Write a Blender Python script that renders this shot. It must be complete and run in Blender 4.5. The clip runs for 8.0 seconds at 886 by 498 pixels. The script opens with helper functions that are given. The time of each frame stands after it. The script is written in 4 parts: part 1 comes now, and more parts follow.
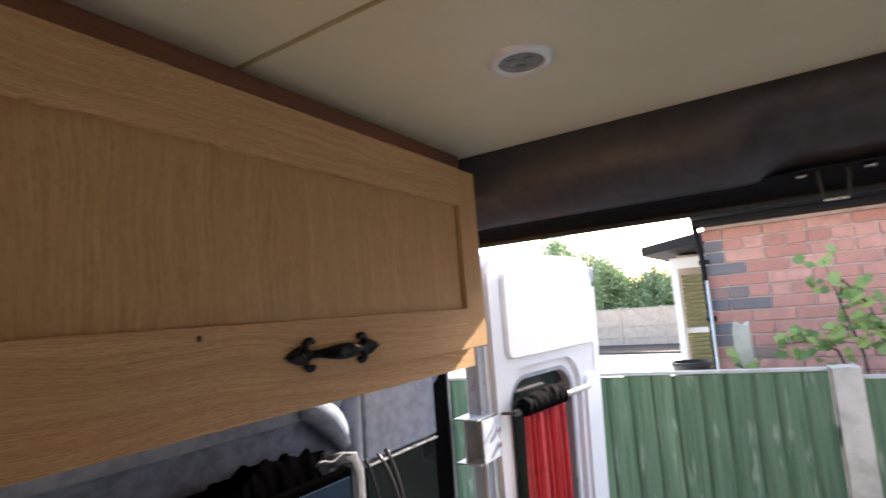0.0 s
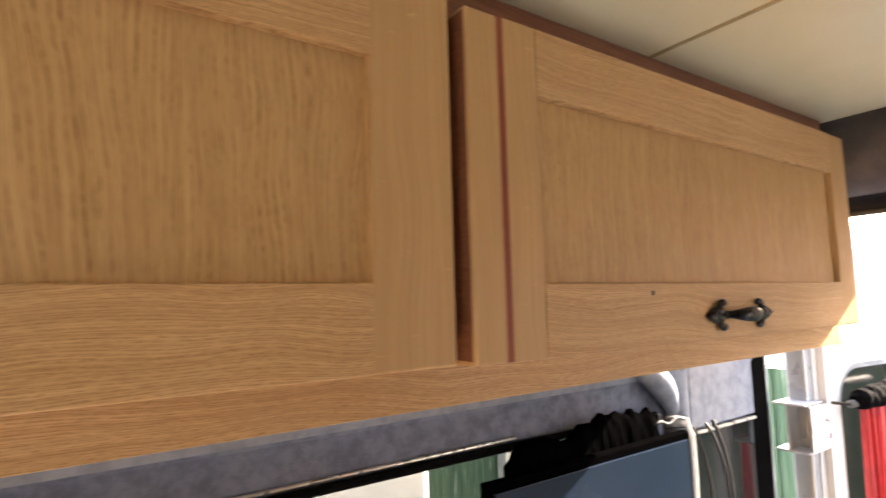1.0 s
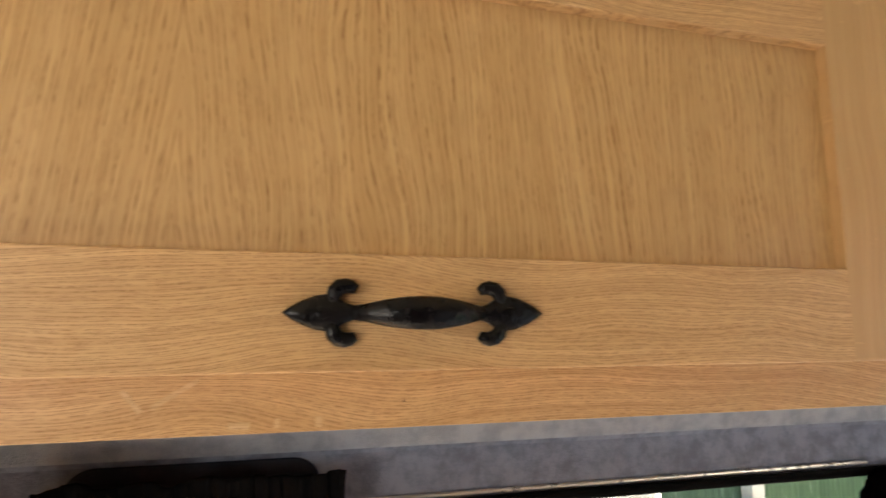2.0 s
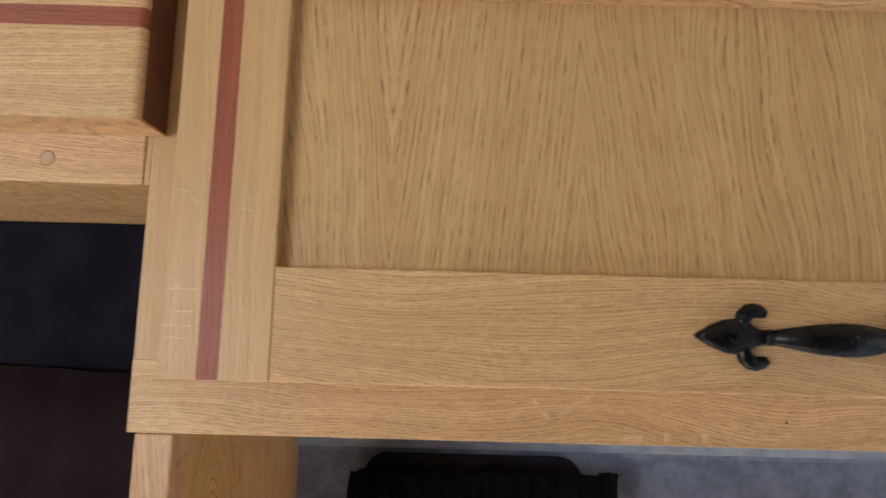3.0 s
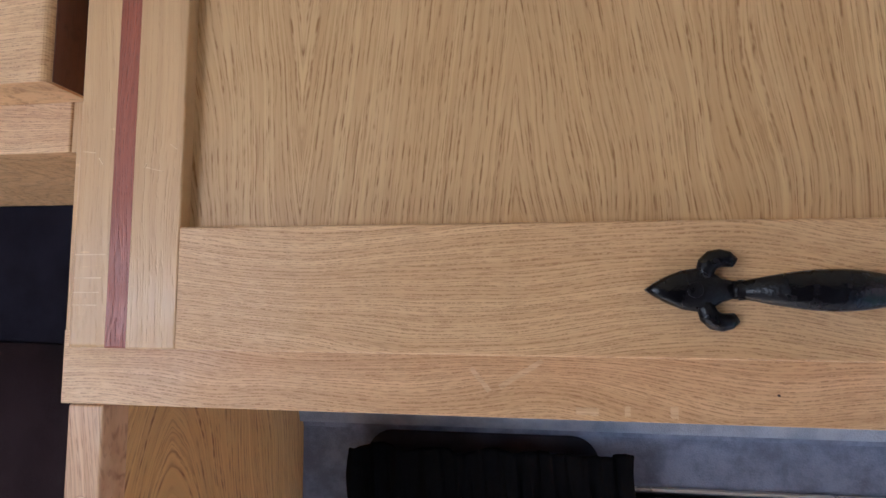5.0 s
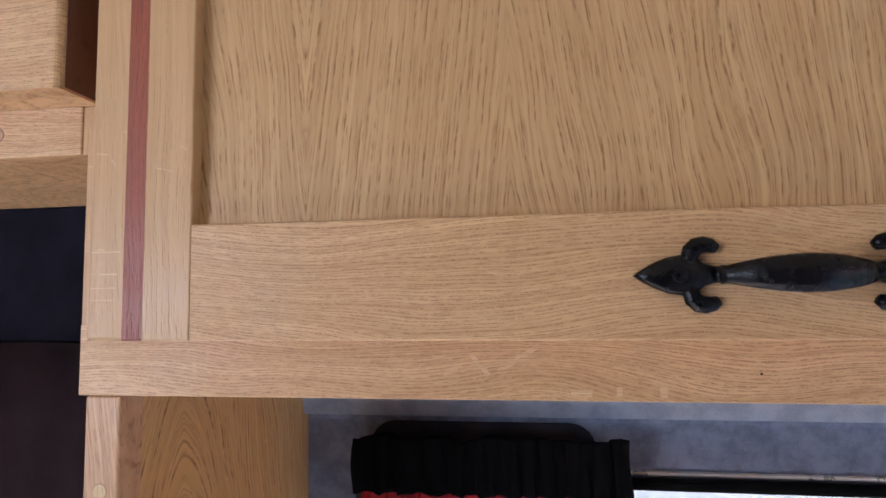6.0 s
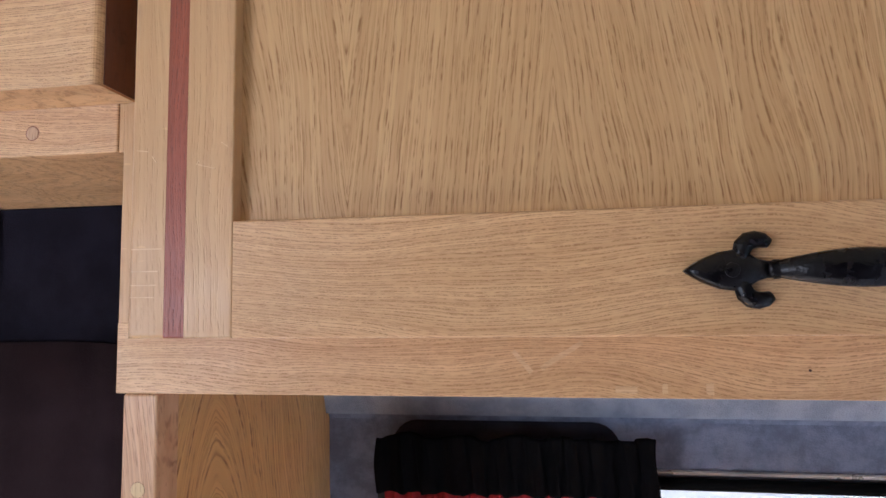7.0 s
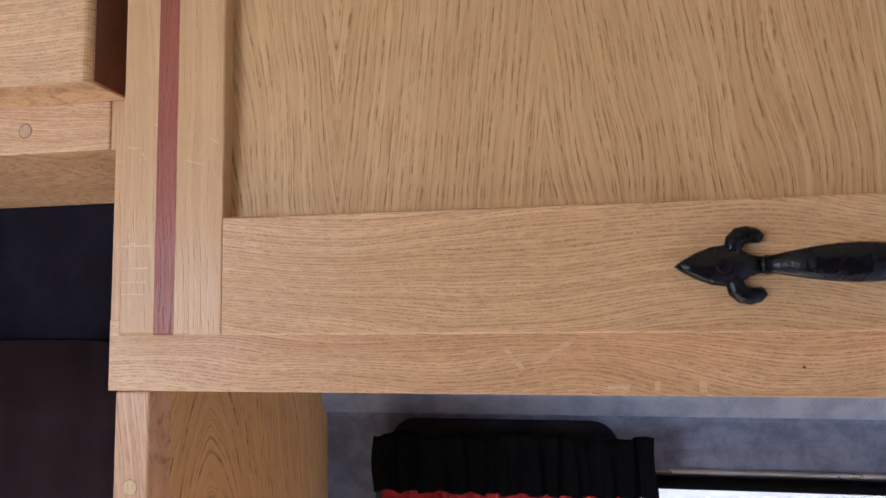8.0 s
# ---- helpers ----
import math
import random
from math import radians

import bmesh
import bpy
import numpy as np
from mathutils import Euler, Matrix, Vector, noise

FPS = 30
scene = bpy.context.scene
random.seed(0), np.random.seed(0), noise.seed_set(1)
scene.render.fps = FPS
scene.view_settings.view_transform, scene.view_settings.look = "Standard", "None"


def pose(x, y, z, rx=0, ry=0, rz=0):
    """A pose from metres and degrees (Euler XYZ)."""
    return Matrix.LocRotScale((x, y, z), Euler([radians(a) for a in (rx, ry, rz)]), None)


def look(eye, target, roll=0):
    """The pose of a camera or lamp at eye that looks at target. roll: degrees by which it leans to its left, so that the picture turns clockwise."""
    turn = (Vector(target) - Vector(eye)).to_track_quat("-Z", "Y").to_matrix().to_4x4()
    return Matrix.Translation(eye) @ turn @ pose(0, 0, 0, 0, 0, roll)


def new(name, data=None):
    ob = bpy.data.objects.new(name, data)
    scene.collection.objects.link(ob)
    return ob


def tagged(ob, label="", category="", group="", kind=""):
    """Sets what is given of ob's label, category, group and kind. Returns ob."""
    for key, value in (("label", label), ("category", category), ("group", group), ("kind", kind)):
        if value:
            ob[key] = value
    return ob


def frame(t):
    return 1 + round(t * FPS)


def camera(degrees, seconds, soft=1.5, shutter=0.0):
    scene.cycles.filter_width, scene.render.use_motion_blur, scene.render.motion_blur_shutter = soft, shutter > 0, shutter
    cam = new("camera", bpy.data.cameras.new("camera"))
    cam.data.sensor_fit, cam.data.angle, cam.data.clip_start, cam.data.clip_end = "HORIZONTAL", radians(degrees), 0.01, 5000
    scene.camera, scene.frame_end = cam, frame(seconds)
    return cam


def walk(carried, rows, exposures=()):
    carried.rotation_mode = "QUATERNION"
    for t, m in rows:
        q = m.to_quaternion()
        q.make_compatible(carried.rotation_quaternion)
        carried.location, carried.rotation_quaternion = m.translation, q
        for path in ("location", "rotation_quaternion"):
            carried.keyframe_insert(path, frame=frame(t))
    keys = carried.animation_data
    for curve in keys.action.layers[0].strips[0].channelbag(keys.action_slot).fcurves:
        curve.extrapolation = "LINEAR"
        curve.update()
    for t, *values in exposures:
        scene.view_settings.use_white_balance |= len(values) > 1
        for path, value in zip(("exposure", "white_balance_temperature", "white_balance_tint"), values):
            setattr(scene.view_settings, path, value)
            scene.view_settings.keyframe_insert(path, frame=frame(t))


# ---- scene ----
cam = camera(79.4, 8.0, soft=1.5, shutter=0.25)
PATH = [
    (0, (0.7739, -0.4835, 1.5488), (2.4556, 0.5731, 1.7844), -4.44),
    (0.5, (0.6802, -0.4412, 1.5438), (2.0796, 0.9729, 1.7485), -2.53),
    (1, (0.5603, -0.3841, 1.5394), (1.6725, 1.2668, 1.7331), -1.50),
    (1.5, (0.4511, -0.3562, 1.5271), (1.2419, 1.4666, 1.7552), -0.53),
    (2, (0.3556, -0.3406, 1.5167), (0.8273, 1.5852, 1.7791), 0.13),
    (2.2, (0.3253, -0.3366, 1.5191), (0.6838, 1.6157, 1.7632), 0.63),
    (3.3, (0.1756, -0.3470, 1.5325), (0.0942, 1.6386, 1.7583), 1.79),
    (3.5, (0.1855, -0.3371, 1.5239), (0.0562, 1.6432, 1.7724), 2.02),
    (4, (0.2366, -0.3180, 1.5247), (0.0252, 1.6582, 1.7481), 1.70),
    (4.5, (0.2400, -0.3100, 1.5116), (0.0303, 1.6663, 1.7360), 1.63),
    (4.7, (0.2676, -0.3023, 1.5182), (0.0246, 1.6727, 1.7183), 1.00),
    (5.8, (0.2837, -0.3120, 1.5196), (0.0336, 1.6679, 1.6520), -0.90),
    (6, (0.2781, -0.3176, 1.5153), (0.0300, 1.6614, 1.6636), -0.80),
    (6.5, (0.2648, -0.3225, 1.5150), (0.0143, 1.6556, 1.6712), -0.93),
    (7, (0.2550, -0.3182, 1.5130), (-0.0027, 1.6592, 1.6655), -0.92),
    (7.5, (0.2665, -0.3122, 1.5143), (-0.0085, 1.6635, 1.6595), -0.90),
    (8, (0.2621, -0.3153, 1.5112), (-0.0096, 1.6604, 1.6619), -0.99),
]
EXPOSURES = [(0, 2.35, 6800, 16), (0.5, 3.12, 7100, 15), (1, 3.72, 7700, 16), (1.5, 4.0, 8100, 14), (2, 4.06, 7450, 10), (3.3, 3.88, 5700, 7), (4.5, 3.90, 5250, 11), (8, 4.0, 5500, 17)]
walk(cam, [(t, look(eye, target, roll)) for t, eye, target, roll in PATH],
     exposures=EXPOSURES)

# ---- light ----
SUN_DIR = Vector((0.94, -0.15, 0.50)).normalized()      # towards the sun
world = bpy.data.worlds.new("sky")
scene.world = world
world.use_nodes = True
wn = world.node_tree
sky = wn.nodes.new("ShaderNodeTexSky")
sky.sky_type, sky.sun_disc = "NISHITA", False
sky.sun_elevation = math.asin(SUN_DIR.z)
sky.sun_rotation = math.atan2(SUN_DIR.x, SUN_DIR.y)
sky.dust_density, sky.ozone_density = 3.0, 1.0
wn.links.new(sky.outputs[0], wn.nodes["Background"].inputs[0])
wn.nodes["Background"].inputs[1].default_value = 0.15
sun = new("sun", bpy.data.lights.new("sun", "SUN"))
sun.data.energy, sun.data.angle, sun.data.color = 4.5, radians(0.6), (1.0, 0.95, 0.87)
sun.matrix_world = look(SUN_DIR * 30, (0, 0, 0))


def sky_lamp(name, eye, target, w, h, watts, tint):
    """Skylight that falls in through an opening."""
    ob = new(name, bpy.data.lights.new(name, "AREA"))
    ob.data.shape, ob.data.size, ob.data.size_y = "RECTANGLE", w, h
    ob.data.energy, ob.data.color = watts, tint
    ob.matrix_world = look(eye, target)
    return ob


sky_lamp("side_window_skylight", (-1.15, -1.465, 1.30), (0.25, 0, 1.45), 0.9, 0.55, 0.6, (0.95, 0.98, 1.0))


# ---- materials ----
def nodes_of(name):
    m = bpy.data.materials.new(name)
    m.use_nodes = True
    nt = m.node_tree
    return m, nt, nt.nodes["Principled BSDF"]


def put_in(nt, socket, value):
    if value is None:
        return
    if hasattr(value, "is_linked"):
        nt.links.new(value, socket)
    elif isinstance(value, (tuple, list)) and len(value) == 3 and socket.type == "RGBA":
        socket.default_value = (*value, 1)
    else:
        socket.default_value = value


def calc(nt, op, a, b=None, c=None):
    n = nt.nodes.new("ShaderNodeMath")
    n.operation = op
    for i, v in enumerate((a, b, c)):
        put_in(nt, n.inputs[i], v)
    return n.outputs[0]


def vec(nt, op, a, b):
    n = nt.nodes.new("ShaderNodeVectorMath")
    n.operation = op
    put_in(nt, n.inputs[0], a)
    put_in(nt, n.inputs[1], b)
    return n.outputs[0]


def noise_of(nt, v, scale=1.0, detail=3.0, rough=0.55, distort=0.0):
    n = nt.nodes.new("ShaderNodeTexNoise")
    put_in(nt, n.inputs["Vector"], v)
    n.inputs["Scale"].default_value, n.inputs["Detail"].default_value = scale, detail
    n.inputs["Roughness"].default_value, n.inputs["Distortion"].default_value = rough, distort
    return n.outputs[0]


def span(nt, v, a, b, lo=0.0, hi=1.0):
    n = nt.nodes.new("ShaderNodeMapRange")
    n.interpolation_type = "SMOOTHSTEP"
    put_in(nt, n.inputs[0], v)
    for i, x in enumerate((a, b, lo, hi)):
        n.inputs[i + 1].default_value = x
    return n.outputs[0]


def blend(nt, f, a, b, mode="MIX"):
    n = nt.nodes.new("ShaderNodeMix")
    n.data_type, n.blend_type = "RGBA", mode
    put_in(nt, n.inputs[0], f)
    put_in(nt, n.inputs[6], a)
    put_in(nt, n.inputs[7], b)
    return n.outputs[2]


def bumped(nt, bsdf, height, strength=0.3, distance=0.001):
    n = nt.nodes.new("ShaderNodeBump")
    n.inputs["Strength"].default_value, n.inputs["Distance"].default_value = strength, distance
    nt.links.new(height, n.inputs["Height"])
    nt.links.new(n.outputs[0], bsdf.inputs["Normal"])


def coords(nt, spread=0.0):
    v = nt.nodes.new("ShaderNodeTexCoord").outputs["Object"]
    if spread:
        r = nt.nodes.new("ShaderNodeObjectInfo").outputs["Random"]
        c = nt.nodes.new("ShaderNodeCombineXYZ")
        for i, k in enumerate((1.0, 0.61, 1.37)):
            put_in(nt, c.inputs[i], calc(nt, "MULTIPLY", r, spread * k))
        v = vec(nt, "ADD", v, c.outputs[0])
    return v


def wood(name, axis, light, mid, dark, figure=0.0, crest=0.0, pores=0.55, rough=0.42, period=0.16, pitch=0.0046, fleck=0.0, dash_length=0.022, line=0.0010, wave=0.034, fill=0.0):
    """Varnished timber with its grain along an axis; figure: 1 gives V and arch figures by turns, 2 nested arches."""
    m, nt, bsdf = nodes_of(name)
    v = coords(nt, 0.0 if figure else 3.1)
    sep = nt.nodes.new("ShaderNodeSeparateXYZ")
    nt.links.new(v, sep.inputs[0])
    x, y, z = sep.outputs
    along = {"x": x, "y": y, "z": z, "zy": z}[axis]
    across = {"x": z, "y": x, "z": x, "zy": y}[axis]
    deep = {"x": y, "y": z, "z": y, "zy": x}[axis]

    def grain(src, a, b, off=0.0):
        c = nt.nodes.new("ShaderNodeCombineXYZ")
        put_in(nt, c.inputs[0], calc(nt, "MULTIPLY_ADD", src, a, off))
        put_in(nt, c.inputs[1], calc(nt, "MULTIPLY", deep, 1.0 if figure else a * 0.3))
        put_in(nt, c.inputs[2], calc(nt, "MULTIPLY", along, b))
        return c.outputs[0]

    # the lines of growth: level lines of one smooth field, which every dash follows
    slow = calc(nt, "SUBTRACT", noise_of(nt, grain(across, 11.0, 5.0), 1.0, 1.5), 0.5)
    flow = calc(nt, "MULTIPLY_ADD", slow, 0.045 if figure > 1 else 0.026 if figure else wave, across)
    if figure > 1:
        fold = calc(nt, "MULTIPLY", calc(nt, "POWER", calc(nt, "ABSOLUTE", calc(nt, "ADD", flow, crest)), 1.5), 2.6)
        flow = calc(nt, "MULTIPLY_ADD", along, 0.30, fold)
    elif figure:
        arg = calc(nt, "ADD", flow, crest)
        fold = calc(nt, "ADD", calc(nt, "PINGPONG", calc(nt, "MINIMUM", arg, 0.0), period), calc(nt, "MAXIMUM", arg, 0.0))
        slant = span(nt, across, 0.32, 0.62, 0.11, 0.03)
        lean = calc(nt, "MULTIPLY_ADD", calc(nt, "SUBTRACT", along, 1.64), slant, calc(nt, "MULTIPLY", slow, 0.02))
        flow = calc(nt, "ADD", fold, lean)
    else:
        flow = calc(nt, "MULTIPLY_ADD", along, 0.03, flow)
    k = 1.0 / dash_length
    # small unevenness, so that no line is clean
    shake = calc(nt, "SUBTRACT", noise_of(nt, grain(flow, 420.0, 75.0, 11.0), 1.0, 2.0), 0.5)
    flow = calc(nt, "MULTIPLY_ADD", shake, pitch * 0.36, flow)

    def lines(spacing, width, jitter, off, lo, hi):
        """Thin broken lines with uneven spacing along the field's level lines."""
        push = noise_of(nt, grain(flow, 0.42 / spacing, 1.2, off), 1.0, 1.0)
        ring = calc(nt, "FRACT", calc(nt, "MULTIPLY_ADD", push, jitter, calc(nt, "MULTIPLY", flow, 1.0 / spacing)))
        ridge = calc(nt, "ABSOLUTE", calc(nt, "SUBTRACT", ring, 0.5))
        w = width / spacing
        thin = span(nt, ridge, w * 0.75, w * 0.2)
        gap = noise_of(nt, grain(flow, 0.9 / spacing, k, off + 3.0), 1.0, 1.0, 0.6)
        rag = noise_of(nt, grain(flow, 1.6 / spacing, k * 4.5, off + 5.0), 1.0, 1.0)
        broken = calc(nt, "MULTIPLY", span(nt, gap, lo, hi), span(nt, rag, 0.33, 0.60, 0.15, 1.0))
        return calc(nt, "MULTIPLY", thin, broken), ring

    pore, ring = lines(pitch, line, 1.8, 2.0, 0.43 - fill, 0.60 - fill)
    pore2, ring2 = lines(pitch * 0.57, line * 0.72, 2.2, 7.0, 0.46 - fill, 0.62 - fill)
    streak = noise_of(nt, grain(flow, 330.0, 4.0, 5.0), 1.0, 3.0, 0.6)
    tone = noise_of(nt, grain(flow, 60.0, 1.5, 1.0), 1.0, 2.0)
    hair = noise_of(nt, grain(flow, 1500.0, k * 0.8, 9.0), 1.0, 0.0)
    col = blend(nt, span(nt, streak, 0.3, 0.72), light, mid)
    col = blend(nt, calc(nt, "MULTIPLY", span(nt, tone, 0.36, 0.64), 0.35), col, tuple(c * 0.95 for c in mid))
    late = calc(nt, "MULTIPLY", span(nt, ring, 0.1, 0.5), span(nt, ring, 0.95, 0.5))
    col = blend(nt, calc(nt, "MULTIPLY", late, 0.10 * pores), col, dark)
    marks = calc(nt, "MAXIMUM", pore, calc(nt, "MULTIPLY", pore2, 0.75))
    marks = calc(nt, "MAXIMUM", marks, calc(nt, "MULTIPLY", span(nt, hair, 0.60, 0.72), 0.42))
    col = blend(nt, calc(nt, "MULTIPLY", marks, pores), col, dark)
    if fleck:
        fl = noise_of(nt, grain(across, 60.0, 330.0, 4.0), 1.0, 1.0)
        col = blend(nt, calc(nt, "MULTIPLY", span(nt, fl, 0.73, 0.78), fleck), col, tuple(min(1.0, c * 1.35) for c in light))
    nt.links.new(col, bsdf.inputs["Base Color"])
    sheen = noise_of(nt, v, 18.0, 3.0)
    nt.links.new(span(nt, sheen, 0.2, 0.8, rough - 0.07, rough + 0.1), bsdf.inputs["Roughness"])
    bsdf.inputs["Specular IOR Level"].default_value = 0.52
    h = calc(nt, "SUBTRACT", calc(nt, "MULTIPLY", streak, 0.25), calc(nt, "MULTIPLY", marks, 0.9))
    bumped(nt, bsdf, h, 0.35, 0.0006)
    return m


def plain(name, light, dark, scale, rough=0.5, metal=0.0, bump=0.2, distance=0.001, fine=None, spread=0.0, spec=0.5, mix_at=(0.35, 0.68)):
    """A surface with mottling at two scales and fine relief."""
    m, nt, bsdf = nodes_of(name)
    v = coords(nt, spread)
    a = noise_of(nt, v, scale, 4.0, 0.6)
    b = noise_of(nt, v, fine or scale * 14.0, 3.0, 0.6)
    f = calc(nt, "ADD", calc(nt, "MULTIPLY", span(nt, a, *mix_at), 0.7), calc(nt, "MULTIPLY", b, 0.35))
    nt.links.new(blend(nt, f, light, dark), bsdf.inputs["Base Color"])
    nt.links.new(span(nt, a, 0.2, 0.8, max(0.02, rough - 0.08), min(1.0, rough + 0.08)), bsdf.inputs["Roughness"])
    bsdf.inputs["Metallic"].default_value = metal
    bsdf.inputs["Specular IOR Level"].default_value = spec
    if bump:
        bumped(nt, bsdf, b, bump, distance)
    return m


OAK_L, OAK_M, OAK_D = (0.600, 0.374, 0.180), (0.490, 0.286, 0.124), (0.245, 0.112, 0.032)
oak_x = wood("oak_grain_along", "x", (0.700, 0.440, 0.222), (0.555, 0.326, 0.148), (0.265, 0.115, 0.034), pores=0.70, rough=0.42, pitch=0.0019, dash_length=0.008, line=0.00056, wave=0.046, fill=0.06)
oak_post = wood("oak_post_grain", "z", (0.640, 0.390, 0.215), (0.530, 0.300, 0.150), (0.25, 0.105, 0.040), pores=0.72, pitch=0.0030, dash_length=0.040, line=0.0008)
oak_z = wood("oak_grain_upright", "z", (0.575, 0.355, 0.168), (0.510, 0.302, 0.134), OAK_D, pores=0.13, pitch=0.0040, fleck=0.35)
# end grain, with the shade on the door's end put into its colour
oak_end_shade = wood("oak_end_grain_shade", "z", (0.15, 0.052, 0.030), (0.105, 0.035, 0.020), (0.04, 0.014, 0.009), pores=0.6, pitch=0.0050)
oak_panel = wood("oak_veneer_figured", "z", (0.610, 0.388, 0.180), (0.490, 0.288, 0.120), (0.265, 0.118, 0.028), figure=1, crest=-0.279, pores=0.95, period=0.115, pitch=0.0044, dash_length=0.036, line=0.00080, fill=0.03)
oak_side = wood("oak_veneer_cathedral", "zy", (0.74, 0.465, 0.18), (0.60, 0.345, 0.125), (0.24, 0.100, 0.030), figure=2, crest=-0.075, pores=0.9, pitch=0.0075, dash_length=0.05, line=0.0017)
sapele_z = wood("sapele_upright", "z", (0.335, 0.078, 0.034), (0.25, 0.052, 0.022), (0.10, 0.022, 0.010), pores=0.5, pitch=0.0030, line=0.0008, dash_length=0.008)
sapele_x = wood("sapele_along", "x", (0.335, 0.078, 0.034), (0.25, 0.052, 0.022), (0.10, 0.022, 0.010), pores=0.5, pitch=0.0030, line=0.0008, dash_length=0.008)
trim_wood = wood("stained_cornice", "x", (0.27, 0.105, 0.055), (0.20, 0.072, 0.036), (0.08, 0.028, 0.015), pores=0.4)
bare_mark = wood("bare_scuffed_oak", "x", (0.70, 0.475, 0.265), (0.64, 0.42, 0.22), (0.33, 0.165, 0.060), pores=0.5, pitch=0.0021)
peg_oak = wood("peg_oak", "z", (0.52, 0.335, 0.19), (0.44, 0.27, 0.14), (0.22, 0.11, 0.05), pores=0.5, pitch=0.0024)
pale_peg = wood("pale_peg_oak", "z", (0.72, 0.52, 0.28), (0.62, 0.43, 0.21), (0.30, 0.17, 0.08), pores=0.4)
knot_mat = plain("dark_knot", (0.085, 0.032, 0.016), (0.04, 0.016, 0.008), 90, 0.6)
iron = plain("black_iron", (0.0025, 0.002, 0.003), (0.005, 0.004, 0.005), 60, 0.27, 0.0, 0.7, 0.0014, fine=160, spec=0.22)
carpet = plain("grey_lining_carpet", (0.218, 0.246, 0.330), (0.115, 0.130, 0.182), 44, 0.95, 0.0, 0.6, 0.002, fine=520, spec=0.1)
channel_black = plain("channel_black_rubber", (0.007, 0.0065, 0.007), (0.011, 0.010, 0.011), 30, 0.6, 0.0, 0.2, spec=0.12)
carpet_pale = plain("pale_lining_carpet", (0.30, 0.335, 0.405), (0.20, 0.225, 0.28), 40, 0.95, 0.0, 0.7, 0.002, fine=600, spec=0.1)
vinyl_dark = plain("dark_header_vinyl", (0.074, 0.066, 0.072), (0.050, 0.044, 0.049), 30, 0.40, 0.0, 0.25, 0.001, fine=500, spec=0.5)
ceiling_mat = plain("cream_ceiling_board", (0.74, 0.70, 0.53), (0.69, 0.645, 0.475), 5, 0.42, 0.0, 0.06, 0.001, fine=120, spec=0.4)
strip_mat = plain("tan_joint_strip", (0.42, 0.33, 0.17), (0.36, 0.27, 0.13), 30, 0.5)
black_plastic = plain("black_plastic", (0.012, 0.012, 0.013), (0.02, 0.02, 0.021), 40, 0.4)
black_cloth = plain("black_cloth", (0.0035, 0.0035, 0.004), (0.006, 0.0055, 0.006), 60, 0.95, 0.0, 0.6, 0.002, fine=900, spec=0.02)
# black cloth and casing deepened to stand for shade from the sun
black_shaded = plain("black_shaded", (0.0008, 0.0008, 0.0009), (0.0013, 0.0012, 0.0013), 60, 1.0, 0.0, 0.3, 0.001, fine=900, spec=0.0)
brown_cloth = plain("dark_brown_cloth", (0.017, 0.0075, 0.0095), (0.010, 0.0045, 0.006), 14, 0.9, 0.0, 0.5, 0.002, fine=700, spec=0.15)
navy_cloth = plain("navy_cloth", (0.0110, 0.0095, 0.0160), (0.0060, 0.0050, 0.0085), 20, 0.95, 0.0, 0.5, 0.002, fine=700, spec=0.1)
# dark tone for the shade on the wall carpet behind the heading
charcoal_shade = plain("charcoal_shade", (0.030, 0.032, 0.043), (0.016, 0.017, 0.024), 26, 0.95, 0.0, 0.6, 0.002, fine=700, spec=0.05)
matt_black = plain("matt_black_lining", (0.0035, 0.0035, 0.0035), (0.005, 0.0048, 0.0048), 30, 0.9, 0.0, 0.2, spec=0.02)
red_cloth = plain("red_cloth", (0.52, 0.030, 0.030), (0.42, 0.020, 0.022), 30, 0.75, 0.0, 0.4, 0.001, fine=900, spec=0.25)
red_pale = plain("pinkish_red_satin", (0.62, 0.055, 0.065), (0.50, 0.035, 0.045), 30, 0.5, 0.0, 0.3, 0.001, fine=900, spec=0.4)
satin = plain("satin_chrome", (0.86, 0.85, 0.85), (0.78, 0.77, 0.77), 30, 0.35, 0.35, 0.1)
rod_metal = plain("dull_rod_metal", (0.20, 0.205, 0.215), (0.14, 0.145, 0.15), 40, 0.4, 0.2, 0.1)
chrome = plain("brushed_chrome", (0.72, 0.72, 0.74), (0.6, 0.6, 0.62), 30, 0.25, 1.0, 0.1)
steel = plain("zinc_steel", (0.60, 0.64, 0.68), (0.46, 0.50, 0.55), 25, 0.42, 0.12, 0.2)
lamp_glass = plain("frosted_lamp_lens", (0.20, 0.195, 0.19), (0.12, 0.12, 0.12), 120, 0.25)
silver_strip = plain("pale_metal_strip", (0.75, 0.74, 0.70), (0.6, 0.58, 0.54), 30, 0.3, 0.6)
white_paint = plain("white_van_paint", (0.80, 0.82, 0.84), (0.76, 0.78, 0.81), 3, 0.22, 0.0, 0.02)
grey_paint = plain("grey_silver_paint", (0.40, 0.43, 0.47), (0.33, 0.36, 0.40), 8, 0.3, 0.2, 0.05)
strap_mat = plain("pale_webbing", (0.13, 0.132, 0.138), (0.085, 0.088, 0.092), 200, 0.9, 0.0, 0.5)
# the screen's blue reflection is mixed into its base colour
screen_mat = plain("television_screen", (0.009, 0.016, 0.030), (0.012, 0.020, 0.036), 3, 0.24, 0.0, 0.0, spec=0.08)
tint_glass = plain("dark_tinted_window", (0.012, 0.013, 0.015), (0.018, 0.019, 0.02), 3, 0.08, 0.0, 0.0)
floor_mat = plain("grey_vinyl_floor", (0.25, 0.24, 0.23), (0.19, 0.18, 0.17), 9, 0.5)


